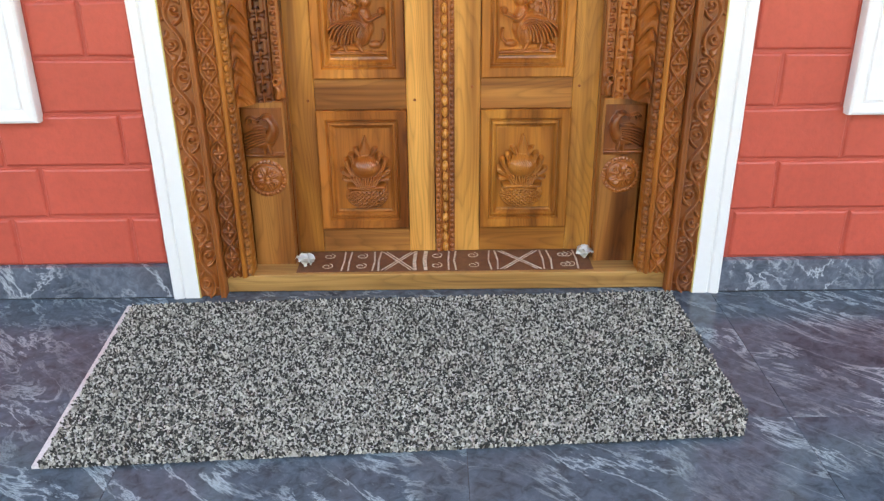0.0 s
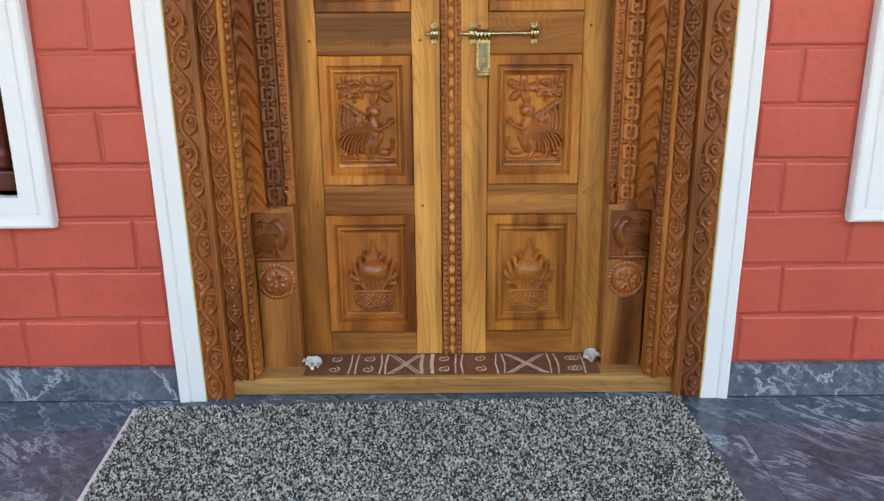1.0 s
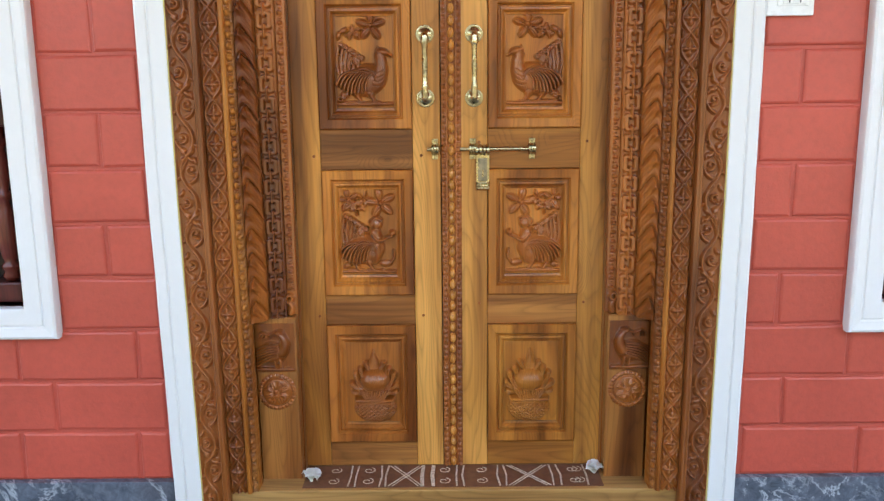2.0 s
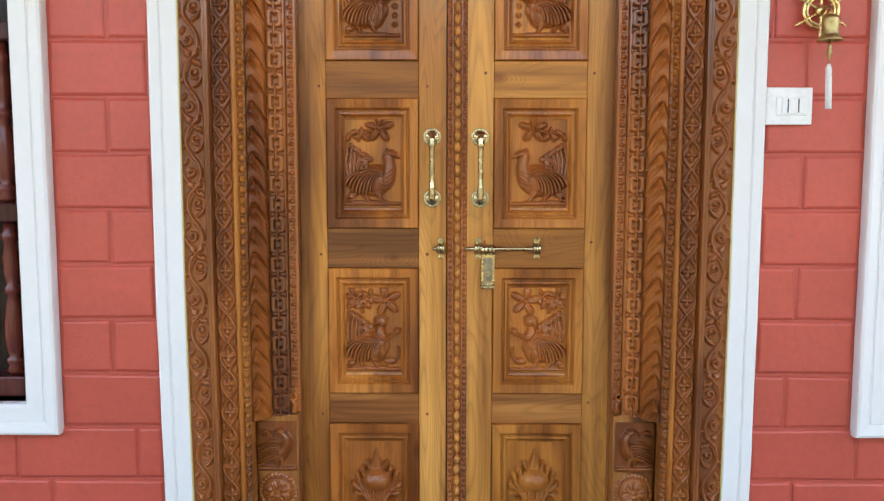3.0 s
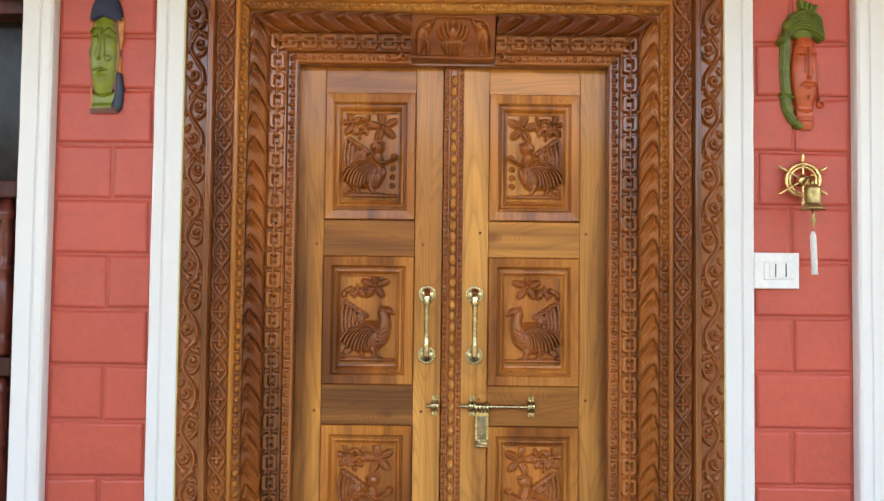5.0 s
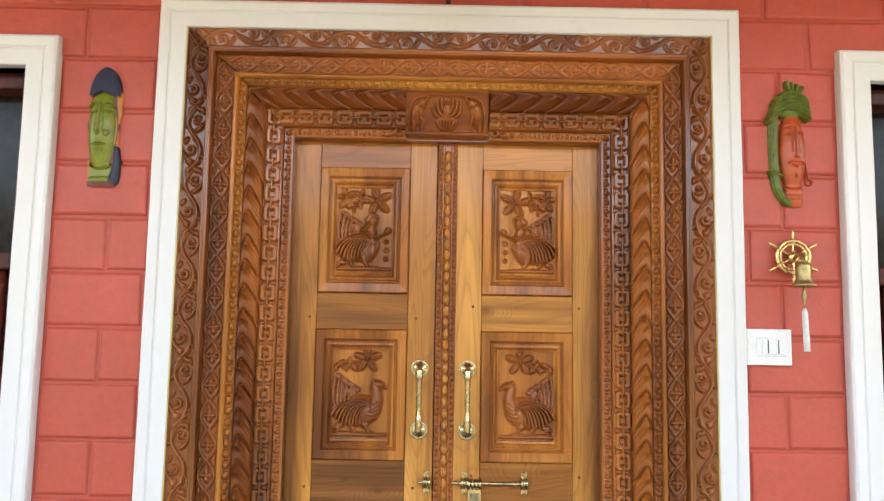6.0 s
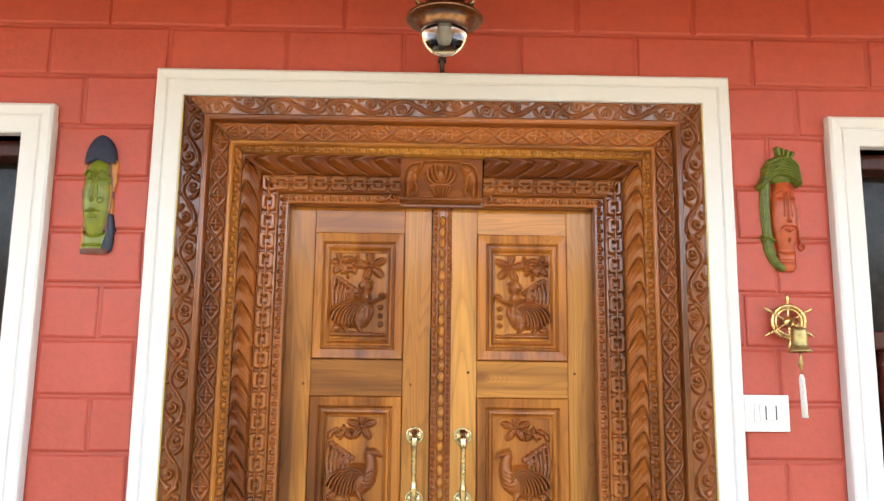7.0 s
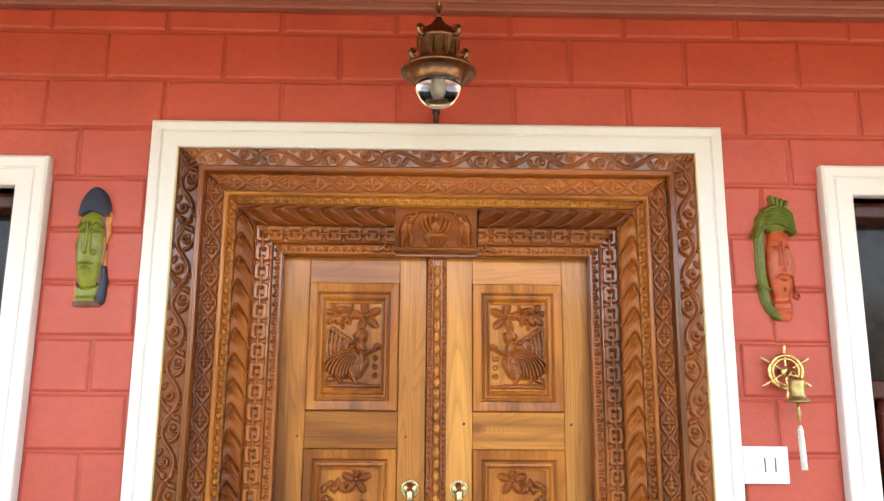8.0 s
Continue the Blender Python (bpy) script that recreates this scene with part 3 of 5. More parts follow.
# centre plate over the door, with two plain flanking forms and a footed vessel
def crest(r):
    r.stroke([(-0.126, -0.055), (0.126, -0.055)], 0.005, 0.005, 0.008)
    r.stroke([(-0.116, -0.046), (0.116, -0.046)], 0.003, 0.003, 0.006)
    edge = bend((-0.118, -0.045), (-0.124, 0.052), (-0.07, 0.046)) + bend((-0.07, 0.046), (-0.04, 0.058), (0.0, 0.052)) + bend((0.0, 0.052), (0.04, 0.058), (0.07, 0.046)) + bend((0.07, 0.046), (0.124, 0.052), (0.118, -0.045))
    r.stroke(edge, 0.0032, 0.0032, 0.010)
    for s in (-1, 1):
        r.dome(s * 0.092, 0.000, 0.019, 0.034, 0.016, s * 12)
        r.dome(s * 0.078, 0.026, 0.013, 0.013, 0.017)
        r.stroke(bend((s * 0.072, 0.030), (s * 0.058, 0.036), (s * 0.060, 0.048)), 0.0055, 0.0035, 0.014)
        r.dome(s * 0.084, 0.022, 0.008, 0.010, 0.019)
        r.stroke([(s * 0.102, -0.014), (s * 0.104, -0.044)], 0.008, 0.007, 0.013)
        r.stroke(bend((s * 0.082, -0.012), (s * 0.070, -0.020), (s * 0.078, -0.042)), 0.007, 0.0065, 0.015)
        r.groove(bend((s * 0.090, 0.006), (s * 0.080, -0.012), (s * 0.092, -0.030)), 0.0016, 0.005)
        for a, b, c in (((0.010, -0.006), (0.030, 0.000), (0.032, 0.034)), ((0.014, -0.012), (0.044, -0.006), (0.044, 0.020)), ((0.006, 0.0), (0.018, 0.012), (0.019, 0.040))):
            r.stroke(bend((s * a[0], a[1]), (s * b[0], b[1]), (s * c[0], c[1])), 0.004, 0.0052, 0.012)
    r.dome(0, -0.016, 0.036, 0.009, 0.015)
    for k in range(-3, 4):
        r.stroke([(k * 0.0105, -0.021), (k * 0.006, -0.044)], 0.0048, 0.003, 0.014)
    r.dome(0, 0.006, 0.014, 0.022, 0.015)
    r.dome(0, 0.036, 0.0085, 0.011, 0.014)


r = Relief(-0.13, 0.13, -0.06, 0.062, 0.0016)
crest(r)
relief_plate("crest_plate", r, lambda u, v, h: (u - 0.004, 0.053 - 1.25 * h + 0.62 * (0.062 - v), 2.247 + v), CARVED_H, door_frame, "carved centre plate with plain rounded forms", 0.08)

for s in (-1, 1):
    r = Relief(-0.032, 0.032, -0.016, 0.016, 0.0014)
    r.stroke(curl(-0.016, 0.0, 0.011, 0.004, 60, -260), 0.005, 0.003, 0.012)
    r.stroke(bend((-0.006, 0.004), (0.006, -0.012), (0.028, -0.010)), 0.006, 0.003, 0.011)
    r.h = np.where(r.h > 0.0005, r.h, -0.012)
    relief_plate("scroll_end", r, lambda u, v, h, s=s: (s * (0.168 + u) - 0.004, 0.128 - h, HEAD + 0.020 + v), CARVED_H, door_frame, "", 0.012)

# threshold
threshold = empty("threshold", label="pale teak threshold with painted reddish top", category="threshold", kind="structure")
part("sill_board", box(-0.704, 0.712, 0.012, 0.26, 0.0, SILL, 0.004, 2), SILLWOOD, threshold)
SILLRED = plain("sill_red_paint", (0.160, 0.062, 0.030), 0.5, 60)
CHALK = plain("white_rice_paint", (0.55, 0.44, 0.34), 0.7, 120, 0.4)
part("painted_panel", box(-0.478, 0.478, 0.030, 0.188, SILL - 0.001, SILL + 0.0012), SILLRED, threshold, "reddish brown painted strip")


def chalk_line(pts, w=0.0035):
    bm = bmesh.new()
    z = SILL + 0.0022
    left, right = [], []
    for i, p in enumerate(pts):
        a, b = pts[max(i - 1, 0)], pts[min(i + 1, len(pts) - 1)]
        d = Vector((b[0] - a[0], b[1] - a[1])).normalized()
        k = w * (0.8 + 0.4 * random.random())
        left.append(bm.verts.new((p[0] - d.y * k, p[1] + d.x * k, z)))
        right.append(bm.verts.new((p[0] + d.y * k, p[1] - d.x * k, z)))
    for i in range(len(pts) - 1):
        bm.faces.new((right[i], right[i + 1], left[i + 1], left[i]))
    ext = bmesh.ops.extrude_face_region(bm, geom=list(bm.faces))
    for v in ext["geom"]:
        if isinstance(v, bmesh.types.BMVert):
            v.co.z -= 0.0012
    bmesh.ops.recalc_face_normals(bm, faces=bm.faces)
    return part("chalk_stroke", bm, CHALK, threshold)


for x in (-0.335, -0.313, -0.235, -0.215, -0.098, -0.062, 0.012, 0.036, 0.150, 0.170, 0.320, 0.345, 0.430):
    chalk_line([(x, 0.036), (x + random.uniform(-0.006, 0.006), 0.11), (x + random.uniform(-0.004, 0.004), 0.184)], 0.0055 if x in (-0.098, -0.062) else 0.0027)
for x0, x1 in ((-0.20, -0.105), (0.185, 0.305)):
    for w in (-0.006, 0.006):
        chalk_line([(x0 + w, 0.038), ((x0 + x1) / 2 + w, 0.11), (x1 + w, 0.182)], 0.0021)
        chalk_line([(x0 + w, 0.182), ((x0 + x1) / 2 + w, 0.112), (x1 + w, 0.038)], 0.0021)
for x in (-0.385, -0.275, -0.028, 0.092, 0.245 + 0.16, 0.245 + 0.145):
    for y in (0.072, 0.150):
        chalk_line(curl(x, y, 0.006, 0.021, 0, 430, 26), 0.0014)

# ---- door leaves ----
RAILS = ((SILL + 0.002, 0.146), (0.548, 0.647), (1.050, 1.175), (1.578, 1.692), (2.096, HEAD + 0.008))
PANELS = ((1.692, 2.096), (1.175, 1.578), (0.647, 1.050), (0.146, 0.548))
FU, FV = 0.087, 0.137                      # half size of the carved field


def pen(r, s):
    """Drawing in fractions of the field, from its upper left; mirrored for the other leaf."""
    def q(p):
        return ((p[0] - 0.5) * 2 * FU, (0.5 - p[1]) * 2 * FV)
    return q


def foliage(r, q):
    """A tail of long fluted plumes that rise behind the bird and roll over at their tips."""
    r.dome(*q((0.17, 0.52)), 0.032, 0.050, 0.007)
    for k in range(6):
        tip = (0.07 + 0.070 * k, 0.30 + 0.030 * k)
        a = bend(q((0.10 + 0.05 * k, 0.68)), q((-0.04 + 0.085 * k, 0.54)), q(tip), 12)
        r.stroke(a, 0.0052, 0.0046, 0.0125 + 0.0012 * (k % 2))
        r.groove(a, 0.0011, 0.0035)
        u, v = q((tip[0] + 0.036, tip[1] + 0.004))
        r.stroke(curl(u, v, 0.0085, 0.0028, 185, -150), 0.0040, 0.0034, 0.0145)
        r.dome(u, v, 0.0060, 0.0060, 0.0135)
    u, v = q((0.33, 0.50))
    for j in range(3):
        r.stroke(curl(u, v, 0.022 - 0.0065 * j, 0.008 - 0.002 * j, 215, -70), 0.0036, 0.0028, 0.0135 + 0.001 * j)
    r.dome(u, v, 0.005, 0.005, 0.016)
    for k in range(3):
        u, v = q((0.07, 0.42 + 0.10 * k))
        r.stroke(curl(u, v, 0.010, 0.003, -30, 250), 0.0036, 0.0024, 0.011)
    for k in range(5):
        r.dome(*q((0.06 + 0.085 * k, 0.20 - 0.05 * (k % 2))), 0.015, 0.0085, 0.0115, 70 - 35 * k)
        r.groove([q((0.03 + 0.085 * k, 0.20 - 0.05 * (k % 2))), q((0.09 + 0.085 * k, 0.20 - 0.05 * (k % 2)))], 0.001, 0.003)
    for u0, v0 in ((0.06, 0.90), (0.15, 0.87)):
        r.stroke(curl(*q((u0, v0)), 0.010, 0.003, 20, 320), 0.0036, 0.0024, 0.010)


def ground_line(r, q):
    r.stroke([q((0.02, 0.955)), q((0.98, 0.955))], 0.006, 0.006, 0.008)
    r.stroke([q((0.12, 0.93)), q((0.75, 0.935))], 0.004, 0.004, 0.009)


def feathers(r, q, n=9):
    """A folded wing: flutes that sweep from the shoulder over the back and down to the tail."""
    def quill(t):
        return bend(q((0.42 + 0.24 * t, 0.585 + 0.035 * t)), q((0.10 + 0.44 * t, 0.585 + 0.05 * t)), q((0.02 + 0.50 * t, 0.735 + 0.10 * math.sin(t * 2.5))), 12)
    for k in range(n):
        r.stroke(quill(k / (n - 1)), 0.0046, 0.0066, 0.0215)
    for k in range(n - 1):
        r.groove(quill((k + 0.5) / (n - 1)), 0.0013, 0.0055)
    arc = bend(q((0.36, 0.585)), q((0.62, 0.52)), q((0.70, 0.66)), 12)
    r.stroke(arc, 0.004, 0.005, 0.024)
    r.stroke([(u, v - 0.008) for u, v in arc], 0.003, 0.004, 0.0225)


def tall_bird(r, q):
    foliage(r, q)
    u, v = q((0.62, 0.10))
    r.flower(u, v + 0.0, 0.046, 5, 0.013, 90)
    r.flower(*q((0.33, 0.16)), 0.022, 4, 0.012, 20)
    r.stroke(bend(q((0.24, 0.24)), q((0.34, 0.10)), q((0.5, 0.14))), 0.004, 0.004, 0.010)
    r.dome(*q((0.50, 0.69)), 0.070, 0.050, 0.018, 12)
    r.stroke(bend(q((0.30, 0.60)), q((0.52, 0.53)), q((0.70, 0.62))), 0.008, 0.014, 0.016)
    feathers(r, q)
    r.stroke(bend(q((0.70, 0.70)), q((0.86, 0.58)), q((0.77, 0.42))), 0.027, 0.0165, 0.019)
    r.dome(*q((0.82, 0.385)), 0.023, 0.0135, 0.020, -12)
    r.stroke([q((0.88, 0.39)), q((0.97, 0.43))], 0.0075, 0.004, 0.014)
    r.stroke([q((0.78, 0.37)), q((0.74, 0.33))], 0.005, 0.003, 0.014)
    for j in range(4):
        r.groove(bend(q((0.66, 0.60 + 0.05 * j)), q((0.74, 0.63 + 0.05 * j)), q((0.84, 0.58 + 0.05 * j))), 0.0011, 0.0035)
    for x in (0.60, 0.36):
        r.dome(*q((x, 0.84)), 0.013, 0.016, 0.015, 20)
        r.stroke(bend(q((x, 0.85)), q((x + 0.03, 0.89)), q((x + 0.07, 0.925))), 0.008, 0.005, 0.013)
        r.stroke([q((x + 0.02, 0.928)), q((x + 0.16, 0.935))], 0.005, 0.004, 0.011)
    r.dome(*q((0.14, 0.85)), 0.015, 0.010, 0.010)


def bird_and_form(r, q, dots):
    foliage(r, q)
    for c, rad, n, tn in (((0.72, 0.15), 0.050, 5, 100), ((0.14, 0.11), 0.036, 5, 30), ((0.42, 0.10), 0.026, 5, 0), ((0.28, 0.22), 0.022, 4, 10)):
        u, v = q(c)
        r.flower(u, v, rad, n, 0.012, tn)
    r.stroke(bend(q((0.10, 0.22)), q((0.30, 0.10)), q((0.62, 0.15))), 0.0045, 0.004, 0.010)
    r.dome(*q((0.40, 0.69)), 0.068, 0.050, 0.019, 8)
    r.stroke(bend(q((0.22, 0.60)), q((0.46, 0.53)), q((0.64, 0.66))), 0.009, 0.014, 0.017)
    feathers(r, lambda p: q((p[0] - 0.06, p[1] + 0.01)))
    r.dome(*q((0.58, 0.74)), 0.028, 0.040, 0.020, -14)
    r.stroke(bend(q((0.60, 0.70)), q((0.66, 0.60)), q((0.62, 0.49))), 0.022, 0.017, 0.020)
    r.dome(*q((0.645, 0.385)), 0.019, 0.023, 0.021, 8)
    r.stroke(bend(q((0.56, 0.40)), q((0.60, 0.28)), q((0.73, 0.345))), 0.009, 0.006, 0.021)
    r.dome(*q((0.55, 0.375)), 0.010, 0.011, 0.017)
    r.stroke(bend(q((0.58, 0.51)), q((0.68, 0.62)), q((0.80, 0.56))), 0.0085, 0.0065, 0.024)
    r.stroke([q((0.80, 0.56)), q((0.92, 0.53))], 0.0065, 0.0055, 0.020)
    r.groove(bend(q((0.56, 0.545)), q((0.66, 0.66)), q((0.80, 0.60))), 0.0014, 0.004)
    r.dome(*q((0.93, 0.50)), 0.012, 0.011, 0.017)
    for j in range(4):
        r.groove(bend(q((0.50 + 0.03 * j, 0.70)), q((0.56 + 0.03 * j, 0.77)), q((0.52 + 0.03 * j, 0.84))), 0.0011, 0.004)
    for x in (0.50, 0.24):
        r.dome(*q((x, 0.83)), 0.014, 0.018, 0.016, 20)
        r.stroke(bend(q((x, 0.85)), q((x + 0.03, 0.89)), q((x + 0.07, 0.925))), 0.009, 0.0055, 0.014)
        r.stroke([q((x + 0.04, 0.928)), q((x + 0.16, 0.935))], 0.005, 0.004, 0.011)
    r.dome(*q((0.10, 0.88)), 0.014, 0.010, 0.010)
    if dots:
        for z in (0.63, 0.73, 0.83):
            u, v = q((0.90, z))
            r.ring(u, v, 0.0055, 0.0035, 0.008)
    else:
        r.dome(*q((0.80, 0.86)), 0.021, 0.012, 0.009)
        r.stroke(bend(q((0.90, 0.84)), q((0.99, 0.80)), q((0.94, 0.70))), 0.005, 0.004, 0.009)


def vessel(r, q):
    r.dome(*q((0.54, 0.82)), 0.070, 0.050, 0.017)
    for k in range(-5, 6):
        for s in (-1, 1):
            r.groove([q((0.55 + k * 0.085 - s * 0.2, 0.74)), q((0.55 + k * 0.085 + s * 0.2, 0.97))], 0.0011, 0.0035)
    r.h = np.maximum(r.h, 0)
    r.stroke([q((0.20, 0.69)), q((0.88, 0.69))], 0.0080, 0.0080, 0.019)
    r.stroke([q((0.26, 0.735)), q((0.82, 0.735))], 0.0040, 0.0040, 0.017)
    r.stroke(bend(q((0.52, 0.40)), q((0.53, 0.26)), q((0.53, 0.09))), 0.034, 0.003, 0.010)
    for s in (-1, 1):
        for a, b, c, w in (((0.56, 0.60), (0.74, 0.50), (0.80, 0.32), 0.011), ((0.58, 0.61), (0.86, 0.56), (0.90, 0.38), 0.010), ((0.58, 0.61), (0.84, 0.58), (0.97, 0.50), 0.011), ((0.58, 0.62), (0.8, 0.62), (0.95, 0.60), 0.009), ((0.55, 0.48), (0.64, 0.32), (0.72, 0.24), 0.008)):
            f = [q((0.54 + s * (p[0] - 0.54), p[1])) for p in (a, b, c)]
            r.stroke(bend(*f), 0.004, w, 0.013)
            r.groove(bend(*f), 0.0012, 0.004)
    r.dome(*q((0.54, 0.455)), 0.050, 0.043, 0.024)
    for k in range(-5, 6):
        r.stroke(bend(q((0.54 + k * 0.034, 0.665)), q((0.54 + k * 0.044, 0.62)), q((0.54 + k * 0.054, 0.575))), 0.0056, 0.0050, 0.019)


def moulding(x0, x1, z0, z1):
    """The stepped rim of a panel: a broad bevelled border, a quirk, and an inner bead, as closed loops from outside in."""
    cx, cz, hx, hz = (x0 + x1) / 2, (z0 + z1) / 2, (x1 - x0) / 2, (z1 - z0) / 2
    prof = ((0.0, 0.016), (0.0, -0.010), (0.003, -0.013), (0.026, -0.011), (0.031, -0.003), (0.032, 0.004), (0.036, 0.004), (0.038, -0.003), (0.043, -0.004), (0.048, 0.002), (0.051, 0.008), (0.057, 0.010))
    bm = bmesh.new()
    rows = []
    for d, y in prof:
        ax, az = hx - d, hz - d * 1.1
        rows.append([bm.verts.new((cx + a * ax, LEAF_Y + y, cz + b * az)) for a, b in ((-1, -1), (1, -1), (1, 1), (-1, 1))])
    for a, b in zip(rows, rows[1:]):
        for k in range(4):
            bm.faces.new((a[k], a[(k + 1) % 4], b[(k + 1) % 4], b[k]))
    bmesh.ops.recalc_face_normals(bm, faces=bm.faces)
    return bm


def leaf(s):
    """One door leaf; s is -1 or 1, the side of the middle on which it hangs."""
    ob = empty("door_leaf", (s * 0.49, LEAF_Y, SILL), label="tall varnished teak door leaf with four carved panels, shut", category="door", group="double door leaves")
    ob.location = (0, 0, 0)
    for a, b, mat in ((0.404, 0.492, GOLD_V), (0.030, 0.116, PALE_V)):
        x0, x1 = sorted((s * a, s * b))
        part("stile", box(x0, x1, LEAF_Y, LEAF_Y + 0.04, SILL + 0.002, HEAD + 0.008, 0.0015), mat, ob)
    x0, x1 = sorted((s * 0.1165, s * 0.4035))
    boards = (BROWN_H, BROWN_H, BROWN_H, TEAK_H, TEAK_H) if s < 0 else (GOLD_H, BROWN_H, GOLD_H, GOLD_H, TEAK_H)
    for (z0, z1), mat in zip(RAILS, boards):
        part("rail", box(x0, x1, LEAF_Y + 0.0015, LEAF_Y + 0.04, z0, z1, 0.0015), mat, ob)
    for i, (z0, z1) in enumerate(PANELS):
        cx, cz = (x0 + x1) / 2, (z0 + z1) / 2
        tone = ((PANEL_GOLD, PANEL_GOLD, PANEL, PANEL_RED) if s < 0 else (PANEL_GOLD, PANEL, PANEL, PANEL_GOLD))[i]
        pa = part("panel", moulding(x0 + 0.001, x1 - 0.001, z0 + 0.001, z1 - 0.001), PANEL if i != 3 else tone, ob)
        r = Relief(-FU, FU, -FV, FV, 0.0016)
        q = pen(r, s)
        if i == 1:
            tall_bird(r, q)
        elif i == 3:
            vessel(r, q)
            r.h = r.h * 1.35
        else:
            bird_and_form(r, q, i == 0)
        if i != 3:
            ground_line(r, q)
        r.h = r.h + 0.0006 * np.sin(r.U * 900 + 3 * np.sin(r.V * 300)) * (r.h > 0.002)
        relief_plate("carving", r, lambda u, v, h, cx=cx, cz=cz: (cx - s * u, LEAF_Y + 0.0120 - h * 1.5, cz + v), tone, pa, ("carved long-tailed bird with scrolling leaves and a flower" if i == 1 else "carved vessel with leaves and a pointed fruit" if i == 3 else "carved bird, plain rounded form and flowers"), 0.006, None if i == 3 and s > 0 else CARVED)
    # wooden pegs at the joints
    for z0, z1 in RAILS[1:4]:
        for x in (0.135 - 0.045, 0.425):
            for z in ((z0 + z1) / 2 + s * 0.02,):
                bm = add_lathe(bmesh.new(), [(0.0048, 0.0), (0.0044, 0.0010), (0.0, 0.0013)], (s * x, LEAF_Y, z), "y", 10)
                part("peg", bm, DARKWOOD, ob)
    return ob


left_leaf, right_leaf = leaf(-1), leaf(1)


def beads(r):
    P = 0.0355
    for k in range(-1, 6):
        for c in (0.0085, 0.0535):
            r.dome(k * P / 2 + P / 4, c, 0.0076, 0.0058, 0.008)
    for c in (0.0175, 0.0445):
        r.stroke([(-0.1, c), (0.2, c)], 0.0030, 0.0030, 0.005)


H = tile(0.0355, 0.062, 0.0011, beads)
z, x = np.arange(SILL + 0.003, HEAD + 0.004, 0.0022), np.linspace(-0.031, 0.031, 32)
Z, X = np.meshgrid(z, np.r_[x[0], x, x[-1]], indexing="ij")
Y = LEAF_Y - 0.004 - H(Z, (X + 0.031) / 0.062)
Y[:, 0] = Y[:, -1] = LEAF_Y + 0.02
astragal = tagged(mesh_ob("beaded_astragal", grid_mesh("beaded_astragal", np.stack([X + 0.004, Y, Z], -1)), CARVED, right_leaf, True), "raised beaded strip covering the meeting edge")
# golden beads along its middle
BEAD = wood("polished_bead_teak", (0.640, 0.262, 0.056), (0.560, 0.210, 0.042), (0.400, 0.135, 0.024), rough=0.2, spread=0.3, coat=1.2)
bm = bmesh.new()
bmesh.ops.create_uvsphere(bm, u_segments=12, v_segments=7, radius=1.0)
bead_mesh = bpy.data.meshes.new("bead")
bm.to_mesh(bead_mesh)
bm.free()
bead_mesh.materials.append(BEAD)
for f in bead_mesh.polygons:
    f.use_smooth = True
for k in range(int((HEAD - SILL - 0.01) / 0.0355)):
    ob = new("bead", bead_mesh)
    ob.parent = astragal
    ob.location = (0.004, LEAF_Y - 0.006, SILL + 0.020 + 0.0355 * k)
    ob.scale = (0.0116, 0.018, 0.0172)

# ---- white surrounds ----


def surround(name, x_in0, x_in1, z_in0, z_in1, w, label, foot):
    """A moulded plaster surround round an opening: flat inner band, shallow groove, rounded outer band. foot: legs reach the floor."""
    prof = ((0.0, 0.06), (0.0, -0.026), (0.003, -0.029), (0.53 * w, -0.030), (0.56 * w, -0.0262), (0.59 * w, -0.0262), (0.64 * w, -0.0315), (0.90 * w, -0.036), (0.98 * w, -0.032), (w, -0.024), (w, J + 0.004))
    bm = bmesh.new()
    rows = []
    for d, y in prof:
        a, b, c, e = x_in0 - d, x_in1 + d, z_in0 - (0 if foot else d), z_in1 + d
        loop = [(a, c), (a, e), (b, e), (b, c)]
        rows.append([bm.verts.new((p[0], y, p[1])) for p in loop])
    n = 3 if foot else 4
    for a, b in zip(rows, rows[1:]):
        for k in range(n):
            bm.faces.new((a[k], a[(k + 1) % 4], b[(k + 1) % 4], b[k]))
    if foot:
        bm.faces.new([r[0] for r in rows])
        bm.faces.new([r[3] for r in rows])
    bmesh.ops.recalc_face_normals(bm, faces=bm.faces)
    # a hand-plastered edge is never quite straight
    bmesh.ops.subdivide_edges(bm, edges=[e for e in bm.edges if e.calc_length() > 0.5], cuts=24)
    for v in bm.verts:
        k = noise.noise(Vector((v.co.x * 7, 3.1, v.co.z * 7))) * 0.0018
        if foot:
            v.co.x += float(draw_in(v.co.x, v.co.z))
        if v.co.y < 0:
            v.co.x += k
            v.co.y += 0.4 * k
    return tagged(part(name, bm, WHITE, None), label, "trim", kind="structure")


surround("trim_door", -TRIM_IN, TRIM_IN, 0.0, TRIM_TOP_IN, TRIM_OUT - TRIM_IN, "white painted moulded plaster surround of the door", True)
edge = new("trim_yellow")
tagged(edge, "thin yellow painted line between surround and frame", "trim", kind="structure")
for s in (-1, 1):
    a, b = sorted((s * (TRIM_IN - 0.0025), s * (TRIM_IN + 0.0005)))
    bm = box(a, b, -0.0275, 0.05, 0.0, TRIM_TOP_IN)
    bmesh.ops.subdivide_edges(bm, edges=[e for e in bm.edges if e.calc_length() > 0.5], cuts=24)
    for v in bm.verts:
        v.co.x += float(draw_in(v.co.x, v.co.z))
    part("edge_line", bm, YELLOW, edge)

BALUSTER = wood("turned_window_wood", (0.17, 0.036, 0.024), (0.12, 0.024, 0.017), (0.06, 0.012, 0.010), rough=0.25, spread=0.2)


